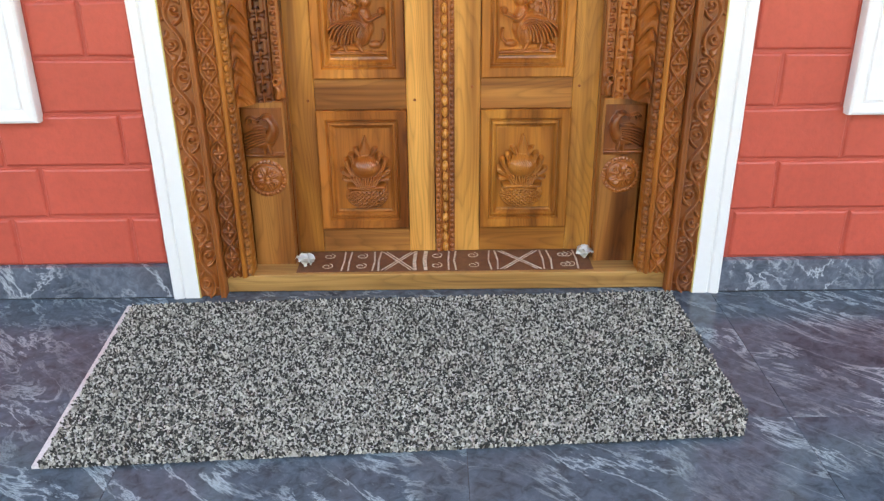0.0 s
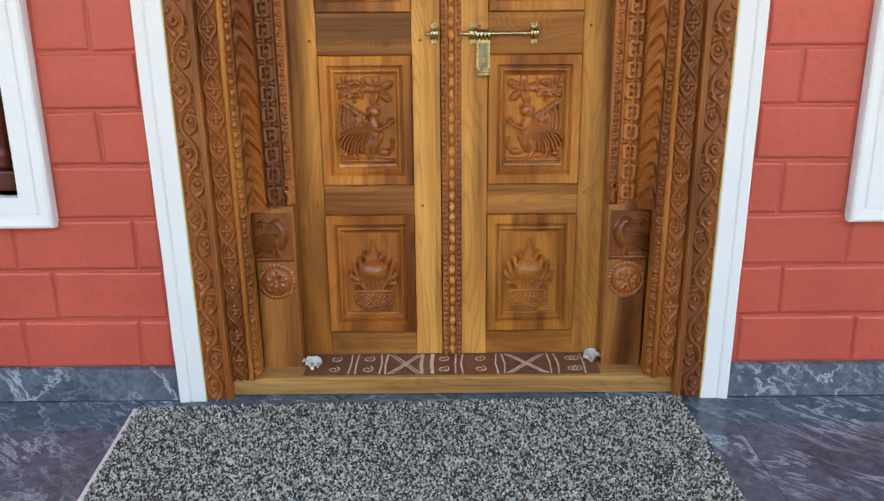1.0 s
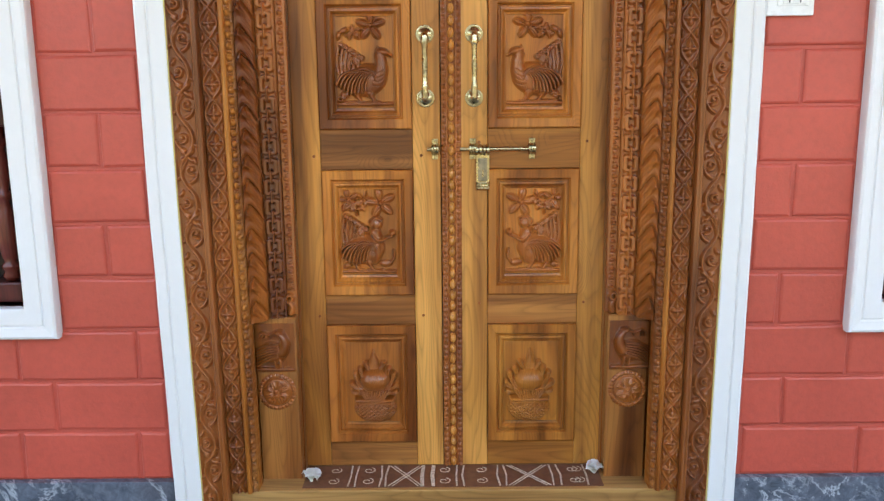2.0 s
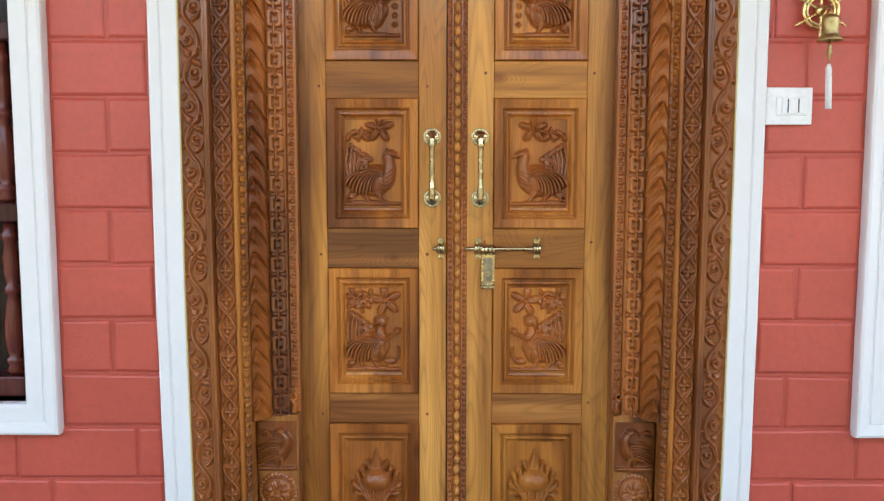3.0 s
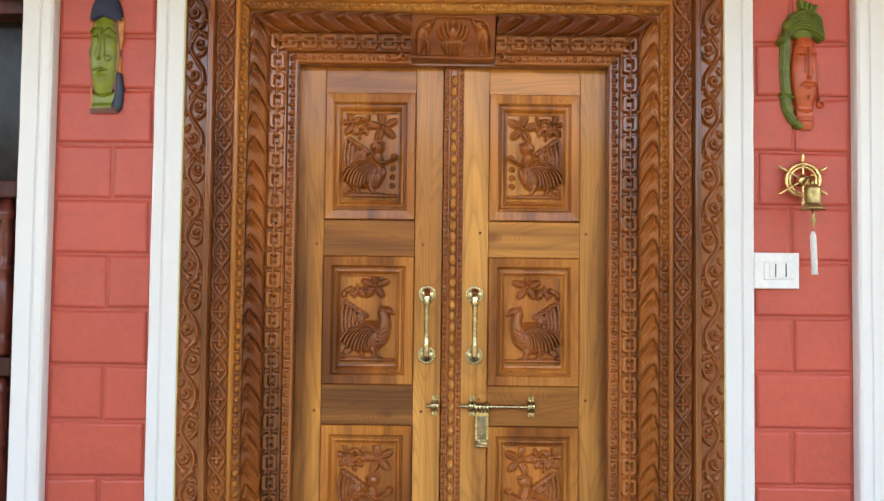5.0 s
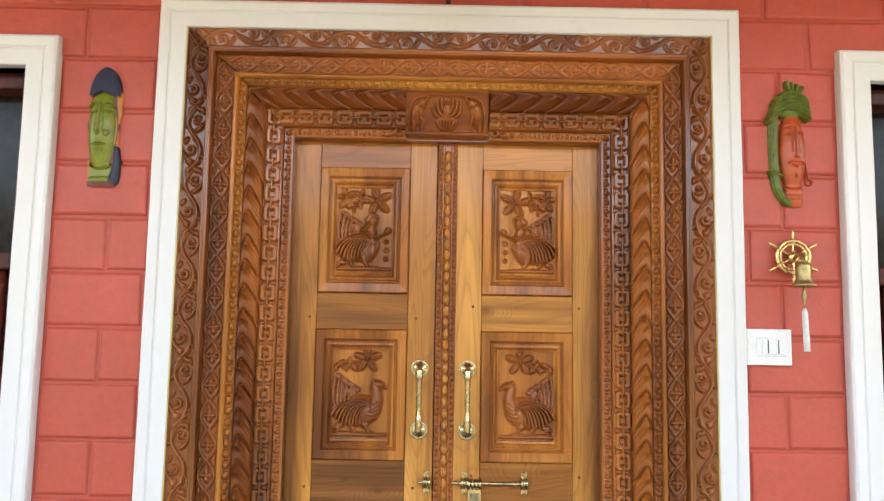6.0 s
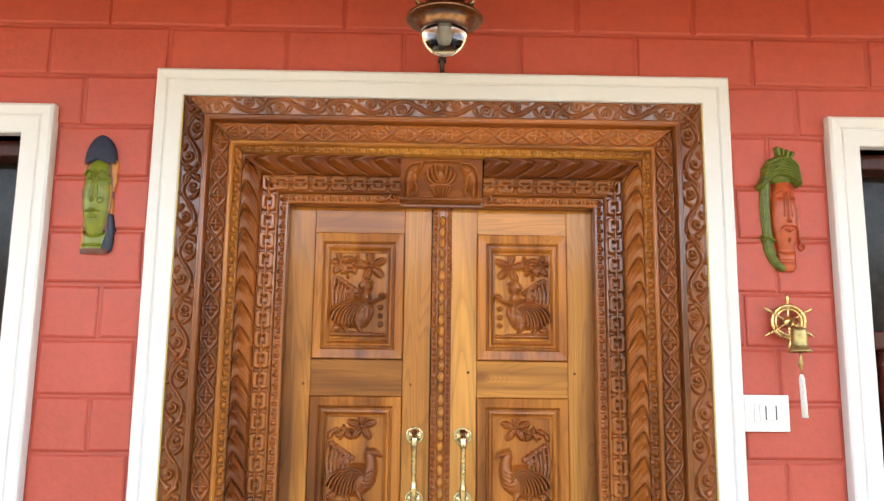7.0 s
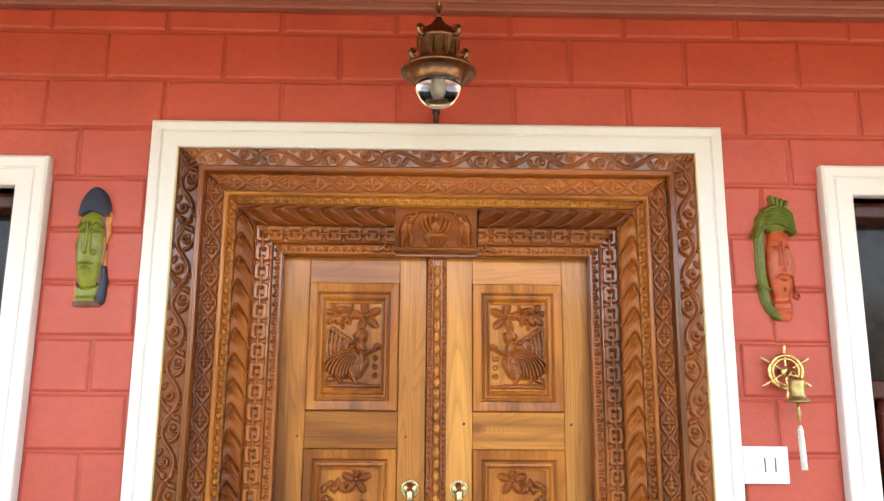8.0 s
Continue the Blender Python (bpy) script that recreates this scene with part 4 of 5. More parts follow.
def baluster_profile(z0, z1):
    """A turned post: square-shouldered rings, a vase, a waist and a long swelling shaft."""
    shape = ((0.0, 0.020), (0.03, 0.027), (0.06, 0.020), (0.08, 0.027), (0.10, 0.027), (0.12, 0.017), (0.16, 0.024), (0.26, 0.030), (0.36, 0.029), (0.46, 0.022), (0.52, 0.015), (0.54, 0.024), (0.57, 0.024), (0.59, 0.016), (0.66, 0.023), (0.76, 0.026), (0.86, 0.018), (0.89, 0.026), (0.92, 0.026), (0.94, 0.019), (1.0, 0.021))
    return [(w, z0 + (z1 - z0) * k) for k, w in shape]


for i, s in enumerate((-1, 1)):
    a, b = sorted((s * WIN_X0, s * WIN_X1))
    surround("trim_window_%d" % (i + 1), a, b, WIN_Z0, WIN_Z1, WIN_TRIM, "white painted moulded plaster window surround", False)
    win = tagged(new("window_%d" % (i + 1)), "dark maroon wooden window with turned posts before opaque near-black panes", "window", kind="structure")
    F, MID = 0.040, (a + b) / 2
    LEVELS = ((WIN_Z0, WIN_Z0 + 0.062), (1.200, 1.258), (1.735, 1.790), (WIN_Z1 - 0.05, WIN_Z1))
    for x0, x1 in ((a, a + F), (b - F, b), (MID - 0.03, MID + 0.03)):
        part("window_frame", box(x0, x1, 0.045, 0.17, WIN_Z0, WIN_Z1, 0.006, 2), MAROON, win)
        part("frame_bead", box(x0 - 0.006 if x0 != a else x0 + F, x1 + 0.006 if x1 != b else x1 - F, 0.075, 0.095, WIN_Z0 + 0.06, WIN_Z1 - 0.05, 0.003), MAROON, win)
    for x0, x1 in ((a + F, MID - 0.03), (MID + 0.03, b - F)):
        for z0, z1 in LEVELS:
            part("window_rail", box(x0, x1, 0.052, 0.165, z0, z1, 0.006, 2), MAROON, win)
        for (_, z0), (z1, _) in zip(LEVELS, LEVELS[1:]):
            part("pane", box(x0, x1, 0.140, 0.145, z0, z1), DARKPANE, win, "opaque near-black pane standing for the dim room behind")
            if z0 < 1.7:
                for k in range(4):
                    x = x0 + (x1 - x0) * (k + 0.42 if s > 0 else k + 0.58) / 4
                    part("turned_post", add_lathe(bmesh.new(), baluster_profile(z0, z1), (x, 0.100, 0), "z", 16), BALUSTER, win, smooth=True)

# ---- floor, skirting ----
floor = tagged(new("floor"), "polished dark slate-blue and plum stone porch floor", "floor", kind="structure")
part("floor_bed", box(-SIDE, SIDE, -3.3, 0.25, -0.32, -0.006), GROUT, floor)

SK_L, SK_R = -TRIM_OUT + 0.016, TRIM_OUT - 0.009
skirting = tagged(new("baseboard"), "low skirting of the floor's veined polished stone, tinted lighter as if lit", "baseboard", kind="structure")
for x0, x1 in ((-SIDE, -2.12), (-2.118, SK_L), (SK_R, 2.06), (2.062, SIDE)):
    part("skirting_slab", box(x0, x1, -0.021, J, 0.0, 0.108, 0.002), SKIRT, skirting)

# ---- door hardware ----


def pull(s):
    ob = empty("pull_handle", label="aged brass pull handle with round rosettes", category="handle", group="door pulls")
    x, y = s * 0.0745, LEAF_Y
    for z in (1.459, 1.268):
        part("rosette", add_lathe(bmesh.new(), [(0.028, 0.0), (0.028, 0.0025), (0.0265, 0.004), (0.0215, 0.004), (0.0205, 0.003), (0.0195, 0.003), (0.0185, 0.0048), (0.011, 0.0048), (0.0085, 0.012)], (x, y, z), "y"), OLDBRASS, ob, smooth=True)
        part("neck", add_tube(bmesh.new(), [(x, y - 0.010, z), (x, y - 0.030, z), (x, y - 0.042, z - (0.008 if z > 1.3 else -0.008))], [0.0085, 0.0075, 0.008], 12), OLDBRASS, ob, smooth=True)
    prof = ((1.462, 0.006), (1.452, 0.0095), (1.440, 0.0085), (1.434, 0.011), (1.428, 0.008), (1.420, 0.007), (1.395, 0.0062), (1.365, 0.0072), (1.335, 0.0062), (1.308, 0.007), (1.302, 0.0095), (1.296, 0.007), (1.288, 0.0095), (1.280, 0.0075), (1.270, 0.0088), (1.262, 0.0055))
    bm = add_tube(bmesh.new(), [(x, y - 0.045, z) for z, _ in prof], [w * 1.18 for _, w in prof], 14)
    part("grip", bm, OLDBRASS, ob, smooth=True)
    wire = [(x + 0.0078 * math.cos(t * 9), y - 0.048 - 0.006 * abs(math.sin(t * 9)), 1.39 - 0.05 * t) for t in (k / 20 for k in range(21))]
    part("twist", add_tube(bmesh.new(), wire, 0.0016, 6), OLDBRASS, ob, smooth=True)
    return ob


pull(-1)
pull(1)


def staple(parent, x, z, lugs=3):
    """A bolt keeper: a screwed plate with round ribs over the rod."""
    y = LEAF_Y
    k = part("keeper", box(x - 0.0095, x + 0.0095, y - 0.004, y, z - 0.032, z + 0.032, 0.0015, 2), OLDBRASS, parent)
    for j in range(lugs):
        xx = x - 0.0078 + 0.0078 * j
        pts = [(xx, y - 0.004 - 0.019 * math.sin(a), z + 0.016 * math.cos(a)) for a in (math.pi * t / 10 for t in range(11))]
        part("rib", add_tube(bmesh.new(), pts, 0.0034, 8), OLDBRASS, k, smooth=True)
    for dz in (-0.026, 0.026):
        part("screw", add_lathe(bmesh.new(), [(0.0042, 0.0), (0.0035, 0.0015), (0.0, 0.002)], (x, y - 0.004, z + dz), "y", 10), OLDBRASS, k, smooth=True)
    return k


aldrop = empty("door_latch", label="aged brass sliding bolt latch with a hasp lock plate", category="latch")
ZB, YB = 1.112, LEAF_Y - 0.0145
part("rod", add_tube(bmesh.new(), [(0.030, YB, ZB), (0.034, YB, ZB), (0.258, YB, ZB), (0.264, YB, ZB)], [0.004, 0.0055, 0.0055, 0.004], 12), OLDBRASS, aldrop, smooth=True)
staple(aldrop, 0.070, ZB)
staple(aldrop, 0.254, ZB)
for k in range(4):
    x = 0.0835 + 0.0112 * k
    pts = [(x, LEAF_Y - 0.006 - 0.018 * math.sin(a), ZB + 0.014 * math.cos(a) - 0.003) for a in (math.pi * t / 10 for t in range(11))]
    part("hasp_rib", add_tube(bmesh.new(), pts, 0.0044, 8), OLDBRASS, aldrop, smooth=True)
hasp = part("hasp_plate", box(0.080, 0.1215, LEAF_Y - 0.014, LEAF_Y - 0.008, 0.989, 1.100, 0.002, 2), OLDBRASS, aldrop)
part("lock_case", box(0.0865, 0.115, LEAF_Y - 0.017, LEAF_Y - 0.013, 1.012, 1.084, 0.002, 2), metal("lock_case_brass", (0.32, 0.28, 0.20), 0.35, 0.5), hasp, "darker brass lock face")
part("key_slot", box(0.0985, 0.103, LEAF_Y - 0.0195, LEAF_Y - 0.016, 1.025, 1.048, 0.001), OLDBRASS, hasp)
for k in range(3):
    part("hasp_lip", add_tube(bmesh.new(), [(0.080, LEAF_Y - 0.0145, 0.990 + 0.0085 * k), (0.1215, LEAF_Y - 0.0145, 0.990 + 0.0085 * k)], 0.0036, 8), OLDBRASS, hasp, smooth=True)
catch = empty("bolt_keeper", label="small aged brass bolt keeper", category="latch")
part("rod", add_tube(bmesh.new(), [(-0.072, YB, ZB), (-0.069, YB, ZB), (-0.033, YB, ZB)], [0.004, 0.0055, 0.005], 12), OLDBRASS, catch, smooth=True)
staple(catch, -0.047, ZB)

# ---- switch plate ----
sw = empty("switch_plate", label="white plastic two-gang switch plate on the wall", category="switch")
X0, X1, Z0, Z1 = 0.879, 1.011, 1.489, 1.594
part("back_plate", box(X0, X1, -0.020, J, Z0, Z1, 0.003, 2), PLASTIC, sw)
part("bezel", box(X0 + 0.028, X1 - 0.016, -0.024, -0.018, Z0 + 0.026, Z1 - 0.024, 0.002, 2), PLASTIC, sw)
SLOT = plain("dark_slot", (0.05, 0.05, 0.05), 0.5)
part("rocker", box(X0 + 0.043, X0 + 0.107, -0.0275, -0.022, Z0 + 0.031, Z1 - 0.029, 0.002, 2), PLASTIC, sw)
for x, w in ((X0 + 0.060, 0.0035), (X0 + 0.090, 0.0035)):
    part("slot", box(x - w / 2, x + w / 2, -0.0282, -0.027, Z0 + 0.034, Z1 - 0.032), SLOT, sw)

# ---- brass wheel with bell ----
bell = empty("wall_bell", label="polished brass ship's wheel bracket with a bell and white tassel", category="bell")
CX, CZ, CY = 1.022, 1.806, -0.022
bm = bmesh.new()
for rad, w in ((0.0485, 0.0055), (0.0385, 0.0038)):
    add_tube(bm, [(CX + rad * math.cos(a), CY, CZ + rad * math.sin(a)) for a in (2 * math.pi * k / 48 for k in range(48))], w, 8, True)
rim = part("wheel_rim", bm, BRASS, bell, smooth=True)
for k in range(6):
    a = radians(90 + 60 * k)
    c, s = math.cos(a), math.sin(a)
    rr = ((0.008, 0.003), (0.02, 0.004), (0.03, 0.003), (0.045, 0.003), (0.055, 0.0028), (0.060, 0.0045), (0.068, 0.0048), (0.078, 0.0042), (0.083, 0.002))
    part("spoke", add_tube(bmesh.new(), [(CX + r * c, CY, CZ + r * s) for r, _ in rr], [w for _, w in rr], 10), BRASS, bell, smooth=True)
part("hub", add_lathe(bmesh.new(), [(0.016, -0.02), (0.016, 0.004), (0.012, 0.008), (0.006, 0.010), (0.0, 0.011)], (CX, CY, CZ), "y"), BRASS, bell, smooth=True)
BY = -0.088
part("arm", add_tube(bmesh.new(), [(CX, CY - 0.006, CZ - 0.006), (CX, -0.05, CZ + 0.004), (CX, -0.078, CZ + 0.002), (CX, BY, CZ - 0.012), (CX, BY, CZ - 0.026)], [0.006, 0.005, 0.005, 0.005, 0.004], 10), BELLBRASS, bell, smooth=True)
cup = part("bell_cup", add_lathe(bmesh.new(), [(0.0, 1.786), (0.013, 1.785), (0.0205, 1.780), (0.0222, 1.772), (0.0215, 1.755), (0.0222, 1.735), (0.0245, 1.727), (0.0335, 1.719), (0.034, 1.714), (0.030, 1.715), (0.020, 1.735), (0.017, 1.772), (0.0, 1.776)], (CX, BY, 0)), BELLBRASS, bell, "dull brass bell", True)
part("clapper", add_lathe(bmesh.new(), [(0.002, 1.74), (0.003, 1.705), (0.0055, 1.70), (0.004, 1.695), (0.007, 1.687), (0.0075, 1.682), (0.004, 1.675), (0.0045, 1.668), (0.0015, 1.664), (0.0015, 1.650)], (CX, BY, 0), n=14), BELLBRASS, bell, smooth=True)
TASSEL = plain("white_cord", (0.72, 0.70, 0.66), 0.85, 300)
bm = bmesh.new()
for k in range(16):
    a = 2 * math.pi * k / 16
    w = 0.0065
    pts = [(CX + w * t2 * math.cos(a + 2.2 * t) + 0.004 * t, BY + w * t2 * math.sin(a + 2.2 * t), 1.652 - 0.122 * t) for t, t2 in ((0, 0.35), (0.1, 0.9), (0.4, 1.0), (0.7, 1.0), (1.0, 1.15))]
    add_tube(bm, pts, [0.002, 0.0026, 0.0026, 0.0026, 0.0018], 6)
part("tassel", bm, TASSEL, bell, "white cord tassel", True)

# ---- wall masks ----


def mask(name, label, cx, z0, z1, half, draw, paints):
    """A flat-backed painted wall mask, one carved mesh; draw lays plain rounded forms and names the paint of each region."""
    r = Relief(-half, half, 0, z1 - z0, 0.0015)
    zone = draw(r)
    keep = r.h > 0.0008
    a, b = r.U.shape
    y = np.where(keep, -0.004 - 0.62 * r.h, J - 0.002)
    P = np.stack([cx + r.U, y, z0 + r.V], -1).reshape(-1, 3)
    idx = np.arange(a * b).reshape(a, b)
    q = np.stack([idx[:-1, :-1], idx[1:, :-1], idx[1:, 1:], idx[:-1, 1:]], -1).reshape(-1, 4)
    k4, zf = keep.reshape(-1)[q], zone.reshape(-1)
    q = q[k4.any(axis=1)]
    me = bpy.data.meshes.new(name)
    me.from_pydata(P.tolist(), [], q.tolist())
    ob = mesh_ob(name, me, paints, None, True)
    me.polygons.foreach_set("material_index", np.max(zf[q], axis=1).astype(np.int32))
    return tagged(ob, label, "wall mask")


def green_mask(r):
    wob = 0.0025 * np.sin(r.V * 45) + 0.0015 * np.sin(r.V * 110)
    body = (np.abs(r.U + wob) < 0.040 + 0.036 * r.V) & (r.V < 0.285)
    r.h = np.where(body, 0.008 + 0.004 * (1 - (r.U / 0.06) ** 2), r.h)
    zone = np.where(body & (np.abs(r.U + wob) > 0.034), 3, 0)
    oval = 1 - ((r.U + 0.005) / 0.042) ** 2 - ((r.V - 0.175) / 0.128) ** 2
    neck = (np.abs(r.U + 0.004) < 0.027) & (r.V < 0.07)
    zone = np.where(body & (oval < 0) & (oval > -0.30) & ~neck, 2, zone)
    before = r.h.copy()
    r.stroke(bend((0.034, 0.02), (0.047, 0.06), (0.040, 0.115)), 0.017, 0.008, 0.020)
    zone = np.where(r.h > before + 1e-4, 1, zone)
    before = r.h.copy()
    r.stroke([(-0.004, 0.018), (-0.004, 0.06)], 0.027, 0.027, 0.020)
    r.dome(-0.005, 0.175, 0.042, 0.128, 0.042)
    zone = np.where(r.h > before + 1e-4, 0, zone)
    r.stroke([(-0.008, 0.250), (-0.011, 0.168)], 0.0038, 0.0080, 0.056)
    r.dome(-0.012, 0.160, 0.012, 0.010, 0.056)
    for s in (-1, 1):
        brow = bend((-0.008 + s * 0.005, 0.236), (-0.007 + s * 0.020, 0.264), (-0.006 + s * 0.036, 0.236))
        r.stroke(brow, 0.0030, 0.0022, 0.047)
        r.groove([(u, v + 0.005) for u, v in brow], 0.0016, 0.005)
        r.dome(-0.007 + s * 0.021, 0.226, 0.012, 0.0058, 0.044)
        r.groove(bend((-0.007 + s * 0.008, 0.226), (-0.007 + s * 0.021, 0.235), (-0.007 + s * 0.034, 0.226)), 0.0014, 0.006)
        r.groove(bend((-0.007 + s * 0.008, 0.226), (-0.007 + s * 0.021, 0.217), (-0.007 + s * 0.034, 0.226)), 0.0014, 0.006)
        r.groove([(-0.009 + s * 0.008, 0.240), (-0.011 + s * 0.012, 0.168)], 0.0022, 0.006)
    r.dome(-0.010, 0.131, 0.019, 0.006, 0.049)
    r.dome(-0.010, 0.120, 0.016, 0.005, 0.047)
    r.groove([(-0.030, 0.1255), (0.010, 0.1255)], 0.0018, 0.009)
    r.groove([(-0.022, 0.110), (0.002, 0.110)], 0.0030, 0.006)
    r.ring(0.012, 0.160, 0.008, 0.0022, 0.050)
    r.groove(bend((-0.034, 0.066), (-0.004, 0.040), (0.026, 0.066)), 0.0030, 0.012)
    r.groove([(-0.032, 0.026), (0.026, 0.026)], 0.0024, 0.008)
    half = 0.048 * np.clip(1 - (np.maximum(r.V - 0.266, 0) / 0.098) ** 2.4, 0, 1) ** 0.6
    hat = (r.V > 0.272 + 0.42 * np.maximum(0, 0.036 - np.abs(r.U + 0.004))) & (np.abs(r.U) < half)
    r.h = np.where(hat, 0.016 + 0.036 * np.sqrt(np.clip(1 - (r.U / np.maximum(half, 1e-4)) ** 2, 0, 1)) * np.sqrt(np.clip((0.370 - r.V) / 0.11, 0, 1)), r.h)
    zone = np.where(hat, 1, zone)
    return np.where((np.abs(r.V - 0.006) < 0.008) & body, 2, zone)


def orange_mask(r):
    zone = np.zeros_like(r.U, int)
    r.stroke(bend((-0.048, 0.27), (-0.054, 0.18), (-0.046, 0.10)), 0.016, 0.014, 0.024)
    r.stroke(bend((-0.046, 0.11), (-0.052, 0.04), (-0.008, 0.012)), 0.016, 0.012, 0.022)
    for k in range(4):
        r.groove(bend((-0.060 + 0.008 * k, 0.26), (-0.066 + 0.008 * k, 0.17), (-0.057 + 0.008 * k, 0.102)), 0.0014, 0.006)
        r.groove(bend((-0.058 + 0.008 * k, 0.092), (-0.060 + 0.009 * k, 0.05), (-0.030 + 0.008 * k, 0.018)), 0.0014, 0.006)
    r.stroke([(-0.062, 0.106), (-0.030, 0.094)], 0.006, 0.006, 0.028)
    zone = np.where(r.h > 0.0008, 1, zone)
    before = r.h.copy()
    r.stroke([(0.008, 0.020), (0.008, 0.06)], 0.027, 0.027, 0.022)
    r.dome(0.006, 0.170, 0.039, 0.122, 0.040)
    r.stroke(bend((0.042, 0.21), (0.052, 0.18), (0.044, 0.13)), 0.005, 0.005, 0.014)
    r.ring(0.054, 0.076, 0.009, 0.0032, 0.009)
    r.stroke([(0.046, 0.13), (0.053, 0.086)], 0.002, 0.002, 0.008)
    zone = np.where(r.h > before + 1e-4, 0, zone)
    r.stroke([(0.011, 0.240), (0.012, 0.160)], 0.0042, 0.0075, 0.053)
    r.dome(0.012, 0.152, 0.013, 0.010, 0.054)
    for s in (-1, 1):
        lid = bend((0.011 + s * 0.009, 0.222), (0.011 + s * 0.019, 0.232), (0.011 + s * 0.029, 0.222))
        r.dome(0.011 + s * 0.019, 0.222, 0.011, 0.006, 0.041)
        r.groove(lid, 0.0013, 0.006)
        r.groove([(u, 0.444 - v) for u, v in lid], 0.0013, 0.006)
        r.groove(bend((0.011 + s * 0.007, 0.240), (0.011 + s * 0.02, 0.252), (0.011 + s * 0.031, 0.240)), 0.0014, 0.005)
        r.groove([(0.011 + s * 0.007, 0.236), (0.012 + s * 0.012, 0.166)], 0.002, 0.006)
        r.stroke(bend((0.012, 0.136), (0.012 + s * 0.014, 0.141), (0.012 + s * 0.024, 0.128)), 0.0048, 0.0024, 0.047)
    r.dome(0.012, 0.121, 0.012, 0.0055, 0.048)
    r.groove([(-0.002, 0.125), (0.026, 0.125)], 0.0013, 0.008)
    r.dome(0.012, 0.094, 0.006, 0.010, 0.043)
    r.groove(bend((-0.022, 0.062), (0.006, 0.044), (0.036, 0.062)), 0.0026, 0.009)
    for v in (0.034, 0.024):
        r.groove([(-0.020, v), (0.036, v)], 0.0016, 0.005)
    before = r.h.copy()
    r.dome(-0.004, 0.304, 0.054, 0.036, 0.036, -10)
    folds = [bend((-0.062 + 0.032 * t, 0.262 + 0.072 * t), (-0.016 + 0.030 * t, 0.330 + 0.036 * t), (0.054 - 0.006 * t, 0.270 + 0.056 * t)) for t in (k / 6 for k in range(7))]
    for k, f in enumerate(folds):
        r.stroke(f, 0.0115, 0.0090, 0.052 - 0.0015 * k)
    for k in range(4):
        r.stroke([(0.002 + 0.006 * k, 0.335), (-0.006 + 0.015 * k, 0.380 - 0.005 * k)], 0.006, 0.0085, 0.032)
    zone = np.where(r.h > before + 1e-4, 1, zone)
    for f in folds:
        r.groove([(u, v - 0.006) for u, v in f], 0.0016, 0.012)
    for k in range(3):
        r.groove([(0.006 + 0.006 * k, 0.340), (0.002 + 0.015 * k, 0.384)], 0.0016, 0.010)
    return zone


GREEN = plain("mask_green", (0.160, 0.190, 0.008), 0.4, 40, 0.3, 0.15)
BLUE = plain("mask_blue", (0.012, 0.020, 0.046), 0.55, 40, 0.4, 0.1)
ORANGE = plain("mask_orange", (0.44, 0.066, 0.013), 0.42, 40, 0.25, 0.12)
EARTH = plain("mask_earth", (0.13, 0.035, 0.02), 0.45)
OCHRE = plain("mask_ochre", (0.50, 0.17, 0.025), 0.4)
LEAFGREEN = plain("mask_leaf_green", (0.105, 0.135, 0.012), 0.45, 40, 0.35, 0.1)
mask("wall_mask", "tall green painted clay wall mask with a dark blue cap", -1.030, 1.982, 2.346, 0.071, green_mask, [GREEN, BLUE, EARTH, OCHRE])
mask("wall_mask", "orange painted clay wall mask with a green twisted turban", 1.028, 1.958, 2.346, 0.078, orange_mask, [ORANGE, LEAFGREEN])

# ---- hanging lamp ----
LX, LY = -0.004, -0.30
lamp = empty("pendant_lamp", label="aged copper hanging lantern with a clear glass globe, unlit", category="lamp")
part("shade", add_lathe(bmesh.new(), [(0.052, 2.650), (0.058, 2.640), (0.064, 2.628), (0.086, 2.618), (0.104, 2.610), (0.107, 2.603), (0.104, 2.600), (0.090, 2.602), (0.078, 2.596), (0.070, 2.582), (0.0665, 2.566), (0.0645, 2.566), (0.066, 2.582), (0.060, 2.604)], (LX, LY, 0), n=44), COPPER, lamp, "broad copper brim", True)
part("cap", add_lathe(bmesh.new(), [(0.044, 2.640), (0.044, 2.692), (0.060, 2.694), (0.062, 2.700), (0.058, 2.707), (0.052, 2.720), (0.042, 2.733), (0.029, 2.743), (0.020, 2.748), (0.019, 2.756), (0.013, 2.760), (0.010, 2.770), (0.0, 2.773)], (LX, LY, 0), n=40), COPPER, lamp, smooth=True)
for k in range(8):
    a = 2 * math.pi * (k + 0.5) / 8
    c, s = math.cos(a), math.sin(a)
    part("cap_post", add_tube(bmesh.new(), [(LX + 0.055 * c, LY + 0.055 * s, 2.636), (LX + 0.055 * c, LY + 0.055 * s, 2.70)], 0.0045, 8), COPPER, lamp)
for k in range(4):
    a = math.pi * (k + 0.5) / 2
    c, s = math.cos(a), math.sin(a)
    for rr, zz, q in ((0.068, 2.698, 1.15), (0.098, 2.616, 1.0)):
        pts = [(LX + (rr + q * 0.011 * math.cos(t)) * c, LY + (rr + q * 0.011 * math.cos(t)) * s, zz + 0.012 + q * 0.011 * math.sin(t)) for t in (-2.2 + 4.6 * j / 10 for j in range(11))]
        part("curl", add_tube(bmesh.new(), pts, [0.0076 - 0.0002 * j for j in range(11)], 8), COPPER, lamp, smooth=True)
shell = [(0.0625 * math.cos(t), 2.563 + 0.0625 * math.sin(t)) for t in (radians(8 - 98 * k / 16) for k in range(17))]
inner = [(r * 0.966, 2.563 + (z - 2.563) * 0.966) for r, z in shell[::-1]]
globe = part("globe", add_lathe(bmesh.new(), [(max(r, 0.0), z) for r, z in shell + inner], (LX, LY, 0), n=44), GLASS, lamp, "clear glass globe", True)
globe.visible_shadow = False
